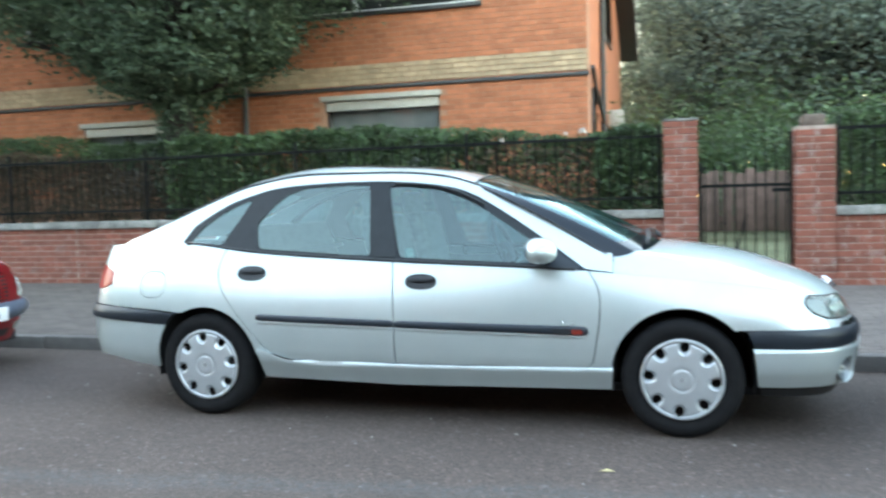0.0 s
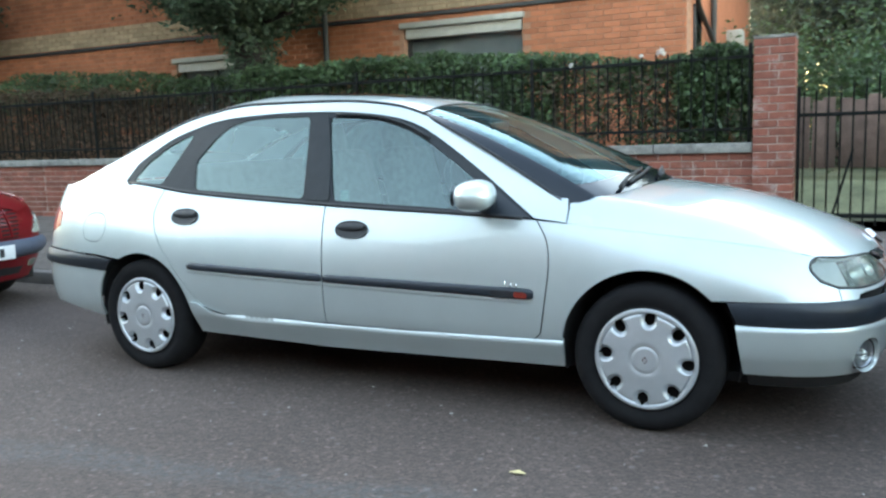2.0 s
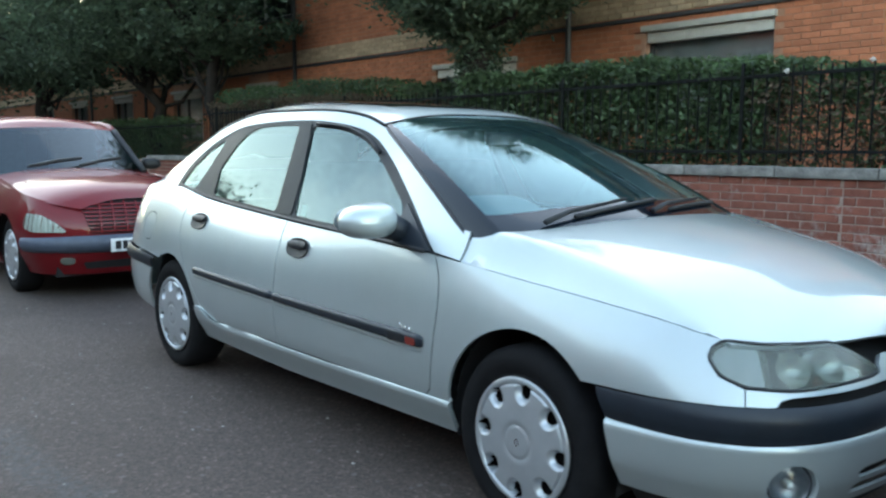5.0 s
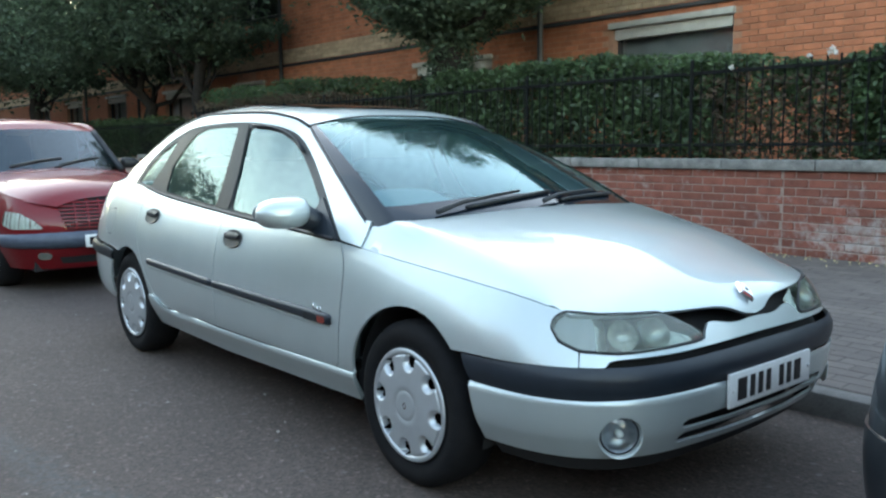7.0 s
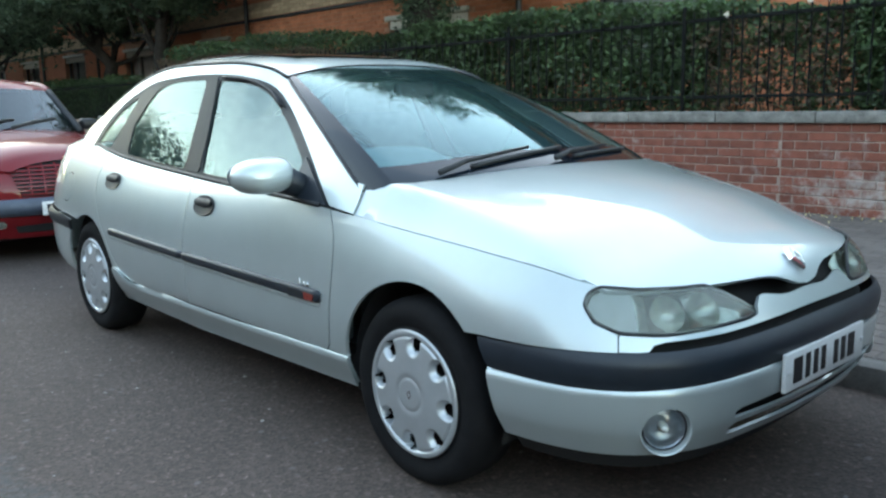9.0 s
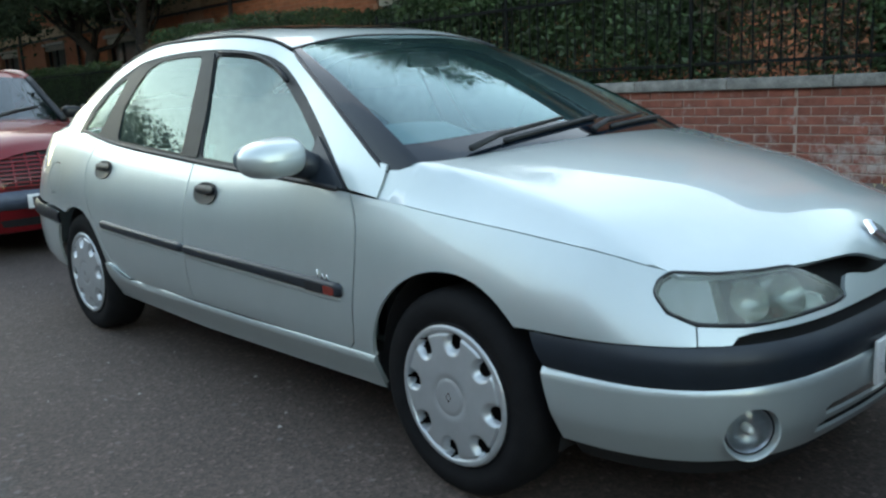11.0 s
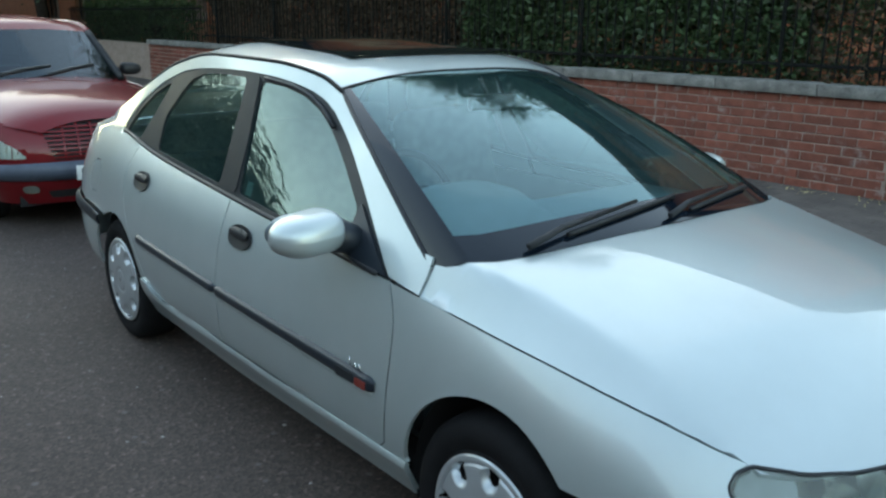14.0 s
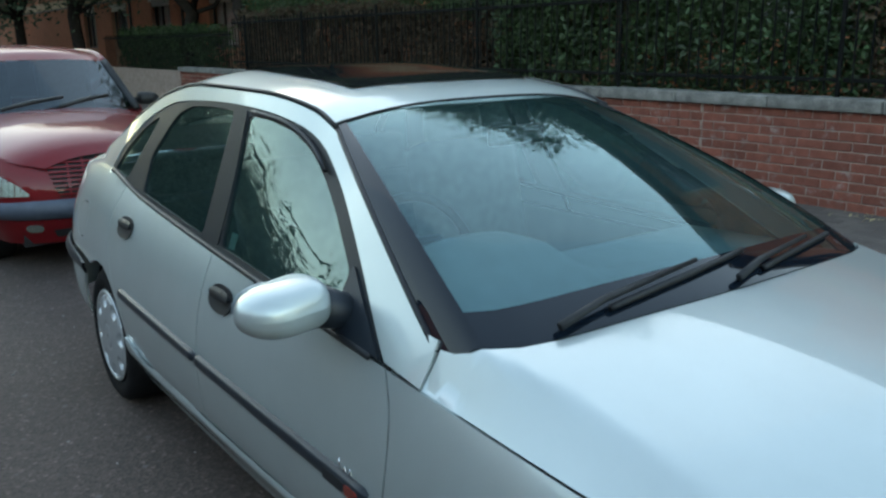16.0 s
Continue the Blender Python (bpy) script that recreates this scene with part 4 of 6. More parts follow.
# ---------------------------------------------------------------- silver saloon: its surfaces
# u runs along the car's outline from the tail's middle round the near side to the nose's middle; beside the doors it is x.
OUTLINE = [(-.94, 0), (-.935, .25), (-.915, .5), (-.86, .69), (-.75, .79), (-.55, .842), (-.3, .858), (.3, .874), (1.3, .872), (2.2, .862), (2.7, .858),
           (3.0, .85), (3.2, .822), (3.35, .755), (3.46, .64), (3.52, .5), (3.553, .26), (3.562, 0)]


def outline_line(pts, n=24):
    P = [Vector((pts[1][0], -pts[1][1]))] + [Vector(p) for p in pts] + [Vector((pts[-2][0], -pts[-2][1]))]
    out = []
    for i in range(1, len(P) - 2):
        a, b, c, d = P[i - 1:i + 3]
        tb = (b - a).length ** .5
        tc = tb + (c - b).length ** .5
        td = tc + (d - c).length ** .5
        for k in range(n):
            t = tb + (tc - tb) * k / n
            a1, a2, a3 = a * ((tb - t) / tb) + b * (t / tb), b * ((tc - t) / (tc - tb)) + c * ((t - tb) / (tc - tb)), c * ((td - t) / (td - tc)) + d * ((t - tc) / (td - tc))
            b1, b2 = a1 * ((tc - t) / tc) + a2 * (t / tc), a2 * ((td - t) / (td - tb)) + a3 * ((t - tb) / (td - tb))
            out.append(tuple(b1 * ((tc - t) / (tc - tb)) + b2 * ((t - tb) / (tc - tb))))
    out.append(tuple(P[-2]))
    return np.array(out)


LINE = outline_line(OUTLINE)
ARC = np.concatenate([[0], np.cumsum(np.linalg.norm(np.diff(LINE, axis=0), axis=1))])
zero = int(np.argmin(abs(LINE[:, 0]) + (LINE[:, 1] < .5)))
ARC = ARC - ARC[zero] + LINE[zero, 0]
TANG = np.gradient(LINE, axis=0)
TANG /= np.linalg.norm(TANG, axis=1)[:, None]
U0, U1 = float(ARC[0]), float(ARC[-1])
BELT = smooth_curve([-1.7, -.7, -.22, .29, 1.13, 2.2, 2.65, 2.92, 3.18, 3.27, 3.6, 4.2], [.98, .995, 1.0, .947, .894, .841, .797, .770, .735, .717, .70, .69])
TUCK = smooth_curve([-1.7, -1.0, -.7, -.22, .29, 1.13, 2.2, 2.65, 3.0, 3.27, 3.5, 3.8, 4.2], [.10, .11, .13, .146, .13, .098, .054, .07, .088, .10, .10, .10, .10])
BEND = smooth_curve([-1.7, -.7, -.2, 2.2, 3.0, 3.3, 4.2], [1.8, 2.1, 2.2, 2.2, 2.2, 1.3, 1.2])
LEAN = smooth_curve([-1.0, -.5, .1, .5, 1.0, 1.3, 1.57, 1.8, 2.6], [.6, .55, .46, .41, .42, .47, .555, .6, .6])
UNDER = smooth_curve([.12, .18, .25, .31, .345, .42, .5, .6], [.12, .095, .066, .036, .020, .006, 0, 0])


def side(u, z):
    """A point of the car's skin: beside, and round the nose and tail; past the middles it goes on round the far side."""
    if u > U1:
        x, y, z = side(2 * U1 - u, z)
        return x, -y, z
    if u < U0:
        x, y, z = side(2 * U0 - u, z)
        return x, -y, z
    px, py = float(np.interp(u, ARC, LINE[:, 0])), float(np.interp(u, ARC, LINE[:, 1]))
    tx, ty = float(np.interp(u, ARC, TANG[:, 0])), float(np.interp(u, ARC, TANG[:, 1]))
    k = math.hypot(tx, ty)
    h = BELT(u)
    if z <= .52:
        d = UNDER(z)
    elif z <= h:
        d = TUCK(u) * ((z - .52) / (h - .52)) ** BEND(u)
    else:
        d = TUCK(u) + LEAN(u) * (z - h) + .1 * max(0, .1 - u) ** 2
    return px + ty / k * d, -(py - tx / k * d), z


def mirror_u(pts):
    """The outline carried on round the nose to the far side."""
    return list(pts) + [(2 * U1 - u, z) for u, z in reversed(pts)]


def mirror_tail(pts):
    return list(pts) + [(2 * U0 - u, z) for u, z in reversed(pts)]


def arch(cx, cz, r, a0, a1, n=22, sx=1.0):
    return [(cx + sx * r * math.cos(radians(a0 + (a1 - a0) * i / n)), cz + r * math.sin(radians(a0 + (a1 - a0) * i / n))) for i in range(n + 1)]


car = thing("saloon_car", "pale silver-blue metallic four-door saloon parked at the kerb", "car", at=(0, 0, 0))


def both(name, me, material, label=""):
    return part(name, me, material, car, label), part(name, flipped(me), material, car, label)


def ribbon(u0, u1, low, high, base, bulge, n=60, m=10):
    """A strip between two lines on the skin, swelling in the middle, its ends and edges turned in."""
    rows = []
    for i in range(n + 1):
        t = i / n
        u = u0 + (u1 - u0) * t
        e = min(1, min(t, 1 - t) * (u1 - u0) / .02)
        row = []
        for j in range(m + 1):
            k = -1 + 2 * j / m
            z = (low(u) + high(u)) / 2 + (high(u) - low(u)) / 2 * k * (.55 + .45 * math.sqrt(e))
            o = Vector(side(u, z))
            nn = (Vector(side(u + 1e-3, z)) - o).cross(Vector(side(u, z + 1e-3)) - o).normalized()
            row.append(tuple(o + nn * ((base + bulge * (1 - abs(k) ** 3)) * (.3 + .7 * math.sqrt(e)) if abs(k) < 1 else -.004)))
        rows.append(row)
    return grid_mesh(rows)


G = 0.0030          # half a shut line
DLO = flow([(-0.215, 1), (-0.22, 1.012), (-0.165, 1.0953), (0.038, 1.219), (0.22, 1.2822), (0.406, 1.3204), (0.767, 1.3388), (1.111, 1.334), (1.374, 1.306), (1.536, 1.2638), (1.668, 1.198), (1.93, 1.037), (2.199, 0.85)], 0.05)
SEAM_B = flow([(1.146, .8925), (1.163, .726), (1.172, .543), (1.171, .343)], 0.05)
SEAM_F = flow([(2.213, .8395), (2.254, .777), (2.273, .706), (2.271, .592), (2.234, .37), (2.200, .341)], 0.03)
SEAM_R = flow([(.545, .349), (.47, .368), (.395, .41), (.23, .59), (.127, .719), (.076, .849), (.100, .9635)], 0.04)


def shift(line, du):
    return [(u + du, z) for u, z in line]


front_door_poly = shift(SEAM_B, G)[::-1] + [(float(u), BELT(float(u)) - .001) for u in np.linspace(1.2, 2.18, 22)] + shift(SEAM_F, -G)
rear_door_poly = shift(SEAM_B, -G) + shift(SEAM_R, G) + [(float(u), BELT(float(u)) - .001) for u in np.linspace(.15, 1.1, 22)]
front_door = both("front_door", sheet(front_door_poly, [], side, 0.04), SILVER)[0]
rear_door = both("rear_door", sheet(rear_door_poly, [], side, 0.04), SILVER)[0]
AF, AR = arch(2.67, .31, .345, 172, 18), arch(0.005, .30, .338, 168, 5)
fender_poly = ([(2.215 + G, .838)] + [(float(u), BELT(float(u)) - .002) for u in np.linspace(2.25, 3.27, 24)] + [(3.318, .708), (3.288, .69), (3.280, .662), (3.316, .620), (3.388, .595), (3.388, .554), (3.162, .552), (2.975, .552)]
               + [p for p in AF[::-1] if p[1] < .548 and p[0] > 2.7 and p[1] > .548] + [q for q in arch(2.67, .31, .345, 44, 172)] + [(2.335, .346)] + shift(SEAM_F[::-1], G)[:-1])
both("front_fender", sheet(fender_poly, [], side, 0.035), SILVER)
# near-black tubes behind the shut lines stand in for the shade in the gaps
for line in (SEAM_B, SEAM_F, SEAM_R):
    both("shut_line_shade", mesh_of(*tube([Vector(side(u, z)) + Vector((0, .010, 0)) for u, z in line], .007, 6), True), DARK)
SKIRT_Z = smooth_curve([.35, .405, .47, .545, 1.172, 1.6, 2.2, 2.335], [.40, .388, .364, .347, .340, .339, .347, .349])
sill_poly = [(.372, .244), (1.17, .222), (2.325, .236), (2.335, .349), (2.2, .347), (1.6, .339), (1.172, .340), (.545, .347), (.47, .364), (.405, .392), (.345, .40), (.362, .33)]
both("side_skirt", sheet(sill_poly, [], side, 0.04, lambda u, z: 0.015 - .014 * max(.2, min(1, (u - .42) / .25)) * min(1.2, max(0, (z - SKIRT_Z(u) + .018) / .020)) ** 2, 0.016, grid=(.03, .006)), SILVER)
RAIL_Z = smooth_curve([-0.95, -0.699, -0.446, -0.154, 0.209, 0.616, 1.106, 1.433, 1.604], [0.987, 1.02, 1.0901, 1.205, 1.3325, 1.3836, 1.3779, 1.3428, 1.2897])
RAIL = flow([(2.337, 0.832), (2.337, 0.88), (2.33, 0.926), (2.285, 0.93), (2.079, 1.046), (1.759, 1.222), (1.604, 1.2897)], 0.05)[:-1] + [(float(x), RAIL_Z(float(x))) for x in np.linspace(1.60, -.92, 64)]
quarter_poly = (shift(SEAM_R, -G)[2:] + [(.05, BELT(.05) + .001), (-.05, BELT(-.05) + .001), (-.12, BELT(-.12) + .001), (-.172, .987)] + DLO[1:] + RAIL + [(-.95, .97), (-.93, .88), (-.80, .875), (-.672, .84), (-.672, .765), (-.75, .735), (-1.0, .73), (-1.0, .645), (-.70, .642), (-.3, .618), (-.172, .604)]
                + [p for p in arch(0.005, .30, .338, 117, 12, 20)])
FUEL = ellipse(-.355, .765, .088, .079, 30, 2.6)
both("rear_quarter", sheet(quarter_poly, [FUEL], side, 0.035), SILVER)
# a near-black ring added under the flap's gap, as its shade
both("fuel_gap_shade", mesh_of(*tube([Vector(side(u, z)) + Vector((0, .009, 0)) for u, z in FUEL + FUEL[:1]], .006, 6, False), True), DARK)
part("fuel_flap", sheet(ellipse(-.355, .765, .0835, .0745, 30, 2.6), [], side, 0.03), SILVER, car)


# bumpers
FOG = ellipse(3.522, .342, .068, .065, 30)
FOG2 = [(2 * U1 - u, z) for u, z in FOG]
slot_a = [(3.748, .350), (3.742, .362), (3.765, .372), (3.97, .378), (4.183, .379)]
slot_low = [(3.748, .346), (3.99, .343), (4.183, .342)]
SLOT1 = mirror_u(slot_a)[:] + mirror_u(slot_low)[::-1]
SLOT2 = mirror_u([(3.742, .318), (3.765, .330), (3.97, .332), (4.183, .331)]) + mirror_u([(3.742, .296), (4.0, .289), (4.183, .288)])[::-1]
bumper_poly = mirror_u([(3.034, .272), (3.004, .463), (3.25, .457), (3.426, .456), (3.70, .462), (4.1, .466)])
low_edge = mirror_u([(3.034, .272), (3.25, .270), (3.5, .267), (4.1, .266)])
bumper_poly = bumper_poly[:-1] + [(2 * U1 - 3.034, .272)] + low_edge[::-1][1:-1]
front_bumper = part("front_bumper", sheet(bumper_poly, [FOG, FOG2, SLOT1, SLOT2], side, 0.035, lambda u, z: 0.012 - .011 * max(0, (z - .440 - .01 * max(0, min(1, u - 3.4))) / .02) ** 2, 0.009, grid=(.03, .008)), SILVER, car)
strip = mirror_u([(3.012, .466), (2.975, .549), (3.162, .549), (3.388, .551), (3.7, .556), (4.1, .562)]) + mirror_u([(3.25, .460), (3.426, .459), (3.70, .465), (4.1, .469)])[::-1]
part("bumper_strip", sheet(strip, [], side, 0.03, lambda u, z: 0.003 + 0.010 * max(0, 1 - ((z - .515) / .05) ** 2), grid=(.04, .012)), GREY_PLASTIC, front_bumper, "dark grey plastic rubbing strip")
lip = mirror_u([(3.045, .268), (3.5, .264), (4.1, .263)]) + mirror_u([(3.055, .205), (3.5, .196), (4.1, .196)])[::-1]
part("lower_lip", sheet(lip, [], side, 0.05, lambda u, z: -0.004 - .22 * (.262 - z)), DARK, front_bumper, "black plastic air dam")
brow = flow([(3.392, .555), (3.47, .555), (3.485, .570), (3.52, .576), (3.62, .578), (3.726, .579), (3.86, .581), (4.007, .584), (4.15, .586)], .02)
brow_top = flow([(3.392, .594), (3.514, .588), (3.62, .590), (3.726, .593), (3.83, .595), (3.882, .602), (3.896, .622), (3.925, .643), (3.965, .642), (4.02, .632), (4.08, .628), (4.15, .631)], .02)
part("upper_bumper", sheet(mirror_u(brow) + mirror_u(brow_top)[::-1], [], side, 0.03), SILVER, front_bumper)
# near-black sheet set back above the strip, giving the gap its shade
part("dark_gap", sheet(mirror_u([(3.46, .54), (3.5, .575), (3.73, .59), (4.1, .606)]) + mirror_u([(3.5, .54), (4.1, .54)])[::-1], [], side, 0.05, -0.05, 0), DARK, front_bumper)
part("grille_recess", sheet(mirror_u([(3.05, .3), (3.05, .70), (4.1, .70)]) + mirror_u([(3.1, .215), (4.1, .215)])[::-1], [], side, 0.06, -0.07, 0), DARK, front_bumper)
for s in (1, -1):
    cxy = side(3.522, .342)
    v, f = lathe([(0.0, 0.0), (.03, 0.004), (.05, .016), (.055, .024), (.0585, .022)], 28)
    n = Vector((math.sin(radians(52)), -math.cos(radians(52)), 0))
    fog = part("fog_lamp", mesh_of(v, f, True, 50), LAMP_BOWL, front_bumper, "round clear fog lamp")
    fog.matrix_basis = Matrix.Translation((cxy[0] - .029 * n.x, s * (cxy[1] - .029 * n.y), cxy[2])) @ (Matrix.Rotation(radians(52), 4, "Z") if s > 0 else Matrix.Rotation(radians(180 - 52), 4, "Z")) @ Matrix.Diagonal((1, -1, 1, 1))
    v, f = lathe([(0.0, .014), (.03, .011), (.054, 0.0)], 28)
    part("lens", mesh_of(v, f, True), CLEAR, fog, m=pose(0, .018, 0))
    v, f = lathe([(.0715, .036), (.0695, .040), (.066, .036), (.060, .020), (.0595, .012)], 36)
    part("bezel", mesh_of(v, f, True), SILVER, fog, "silver flared recess round the lamp")
    ring = [(.058 * math.cos(q), .022, .058 * math.sin(q)) for q in np.linspace(0, 2 * math.pi, 33)]
    part("gasket", mesh_of(*tube(ring, .003, 6, False), True), BLACK_TRIM, fog)
    v, f = lathe([(0, .034), (.009, .031), (.013, .022), (.013, .002)], 16)
    part("bulb", mesh_of(v, f, True), LAMP_WHITE, fog)
plate = part("number_plate", box(3.566, 3.578, -.26, .26, .376, .488, .003), PLATE_WHITE, car, "white number plate")
x = -.215
for w in (.075, .05, .05, .05, 0, .05, .05, .065):
    if w:
        part("plate_bar", box(3.578, 3.580, x, x + w - .022, .396, .468), INK, plate)
    x += w if w else .035
for y in (-.24, .245):
    v, f = lathe([(0, .004), (.007, .003), (.008, 0)], 12)
    part("screw_cap", mesh_of(v, f, True), PLATE_WHITE, plate, m=Matrix.Translation((3.578, y, .432)) @ Matrix.Rotation(radians(-90), 4, "Z"))

rear_bumper_poly = mirror_tail([(-.335, .278), (-.312, .40), (-.283, .48), (-.252, .530), (-.55, .548), (-.85, .566), (-1.3, .57)])
rear_bumper_poly = rear_bumper_poly + mirror_tail([(-.5, .30), (-.68, .335), (-1.3, .335)])[::-1]
rear_bumper = part("rear_bumper", sheet(rear_bumper_poly, [], side, 0.05, 0.006), SILVER, car)
strip = mirror_tail([(-.250, .534), (-.205, .575), (-.178, .598), (-.3, .612), (-.70, .638), (-1.3, .640)]) + mirror_tail([(-.55, .552), (-.85, .570), (-1.3, .574)])[::-1]
part("bumper_strip", sheet(strip, [], side, 0.04, lambda u, z: 0.006 + 0.022 * max(0, 1 - ((z - .592) / .05) ** 2), grid=(.05, .014)), GREY_PLASTIC, rear_bumper, "dark grey plastic rubbing strip")
hatch_poly = mirror_tail([(-1.0, .645), (-1.0, .728), (-.96, .88), (-.955, .968), (-1.3, .985)])
part("tailgate", sheet(hatch_poly, [], side, 0.06, -0.002), SILVER, car)
for k in (0, 1):
    lamp = sheet(rounded([(-.676, .765), (-.676, .836), (-.80, .871), (-.928, .876), (-.99, .733), (-.76, .739)], .03), [], side, 0.025, 0.001)
    part("tail_lamp", flipped(lamp) if k else lamp, RED_LENS, car, "red tail lamp")

# rubbing strips on the doors, handles, marker lamps
def line_between(a, b):
    return lambda u: a[1] + (b[1] - a[1]) * (u - a[0]) / (b[0] - a[0])


part("rubbing_strip", ribbon(1.1742, 2.214, line_between((1.178, .540), (2.2, .513)), line_between((1.178, .579), (2.2, .562)), .008, .010), GREY_PLASTIC, front_door, "dark grey door rubbing strip")
part("rubbing_strip", ribbon(.346, 1.1700, line_between((.346, .566), (1.168, .541)), line_between((.346, .605), (1.168, .580)), .008, .010), GREY_PLASTIC, rear_door, "dark grey door rubbing strip")
part("marker_lamp", sheet(rounded([(2.132, .521), (2.132, .548), (2.188, .546), (2.188, .521)], .008), [], side, .02, .0195), AMBER, front_door, "orange side marker lamp")
part("marker_lamp", sheet(rounded([(2.03, .521), (2.03, .550), (2.125, .549), (2.125, .521)], .008), [], side, .02, .019), BLACK_TRIM, front_door)
for door, u0, u1, a, b in ((front_door, 1.1745, 2.2, (1.178, .540), (2.2, .513)), (rear_door, .350, 1.1695, (.346, .566), (1.168, .541))):
    low = line_between(a, b)
    part("strip_crease", ribbon(u0, u1, lambda u, q=low: q(u) - .017, lambda u, q=low: q(u) + .002, .002, .003), SILVER, door)
for i, (u, h) in enumerate(((2.092, .024), (2.107, .013), (2.119, .013), (2.131, .013), (2.142, .017))):
    zb = .566 - .02 * (u - 2.09)
    line = [side(u + .010 * math.sin(q * 1.3) * (1 if i % 2 else -.6), zb + h * q) for q in (0, .3, .6, 1)]
    part("script_badge", mesh_of(*tube([Vector(p) + Vector((0, -.004, 0)) for p in line], .0022, 5), True), CHROME, front_door)
for door, (u, z), rx in ((rear_door, (.297, .829), .088), (front_door, (1.320, .784), .088)):
    cup = part("handle_cup", sheet(ellipse(u, z, rx, .040, 30, 2.3), [], side, .015, lambda a, b: .003 + .004 * (((a - u) / rx) ** 2 + ((b - z) / .040) ** 2), .004), BLACK_TRIM, door, "dark grey door handle")
    part("handle_flap", sheet(ellipse(u, z + .012, rx * .82, .017, 26, 2.6), [], side, .012, lambda a, b: .012 + .006 * max(0, 1 - ((b - z - .012) / .017) ** 2), .01), BLACK_TRIM, cup)

# window frames, panes
GLASS_R = rounded([(0.302, 0.9662), (0.266, 1.1086), (0.371, 1.2249), (0.448, 1.282), (0.57, 1.3143), (0.773, 1.3207), (0.96, 1.3182), (1.007, 0.9222)], .03)
GLASS_Q = rounded([(-0.15, 1), (-0.164, 1.0181), (-0.092, 1.1053), (0.036, 1.1901), (0.163, 1.2427), (0.21, 1.2516), (0.056, 0.9921)], .02)
GLASS_F = rounded([(1.183, 0.9142), (1.115, 1.1407), (1.082, 1.3104), (1.221, 1.3042), (1.378, 1.2803), (1.506, 1.2369), (1.608, 1.1871), (1.76, 1.095), (1.935, 0.985), (1.935, 0.88)], .025)
frame_poly = [(-.172, .988)] + [(float(u), BELT(float(u)) + .003) for u in np.linspace(-.1, 2.19, 40)] + DLO[::-1][1:-1]
for k in (0, 1):
    fr = sheet(frame_poly, [GLASS_R, GLASS_Q, GLASS_F], side, .03, -.004, .015)
    fr = part("window_frame", flipped(fr) if k else fr, PILLAR_TRIM, car, "dark grey window surround")
    for poly, nm in ((GLASS_R, "rear_window"), (GLASS_Q, "quarter_window"), (GLASS_F, "front_window")):
        g = sheet(poly, [], side, .03, -.009, 0)
        g = part(nm, flipped(g) if k else g, PANE, car, "tinted side window")
        g.visible_shadow = False
    seal = tube([Vector(side(u, z)) + Vector((0, -.002, 0)) for u, z in [(p[0], p[1] + .003) for p in [(float(q), BELT(float(q))) for q in np.linspace(-.18, 2.15, 36)]]], .009, 6)
    sm = mesh_of(*seal, True)
    part("belt_seal", flipped(sm) if k else sm, BLACK_TRIM, car)
    bp = sheet(rounded([(1.019, 0.9182), (0.972, 1.3231), (1.068, 1.3251), (1.133, 1.0809), (1.161, 0.9122)], .02), [], side, .04, .001, .012)
    part("door_pillar", flipped(bp) if k else bp, PILLAR_TRIM, car, "dark grey pillar between the doors")
    vis = tube([Vector(side(u, z)) + Vector((0, -.006, .002)) for u, z in flow([(1.116, 1.3203), (1.317, 1.3029), (1.431, 1.2775), (1.535, 1.2399), (1.632, 1.1901)], .04)], .008, 6)
    vm = mesh_of(*vis, True)
    part("window_trim", flipped(vm) if k else vm, BLACK_TRIM, car)
    ms = sheet(rounded([(1.945, .862), (1.945, 1.005), (2.185, .848)], .012), [], side, .03, .004, .01)
    part("mirror_mount", flipped(ms) if k else ms, GREY_PLASTIC, car, "dark grey mirror base panel")
part("tax_sticker", sheet([(1.215, .918), (1.205, .965), (1.255, .965), (1.262, .918)], [], side, .03, -.013, 0), STICKER, car)

# roof, tailgate glass, boot lid
CROWN = smooth_curve([-.95, -.6, -.3, .1, .7, 1.2, 1.6], [.0, .035, .052, .062, .062, .046, .046])


def roof_point(x, k):
    """k from -1 to 1 across the car."""
    z = RAIL_Z(x)
    px, y, _ = side(x, z)
    return px, -y * k, z + CROWN(x) * (1 - abs(k) ** 4) + .002


def roof_sheet(x0, x1, k0=-1, k1=1, n=24, m=22, lift=0.0, front=0.0):
    rows = []
    for i in range(n + 1):
        row = []
        for j in range(m + 1):
            k = k0 + (k1 - k0) * j / m
            x = x0 + (x1 - x0) * i / n + front * (1 - k * k) * (i / n)
            p = roof_point(x, k)
            row.append((p[0], p[1], p[2] + lift))
        rows.append(row)
    return grid_mesh(rows)


part("roof", roof_sheet(.10, 1.553, -.985, .985, 48, 26, front=.03), SILVER, car)
for s in (-1, 1):
    g = tube([tuple(Vector(roof_point(x, s * .985)) + Vector((0, 0, .003))) for x in np.linspace(-.3, 1.585, 70)], .0065, 6)
    part("roof_moulding", mesh_of(*g, True), BLACK_TRIM, car, "black roof moulding")
part("sunroof", roof_sheet(.52, 1.37, -.67, .67, 24, 20, .006), SUNROOF, car, "black glass sunroof")
rg = part("rear_screen", roof_sheet(-.42, .10, -.93, .93, 14, 16, -.002), PANE, car, "tinted rear screen")
rg.visible_shadow = False
part("boot_lid", roof_sheet(-.93, -.42, -.97, .97, 14, 20, 0), SILVER, car)

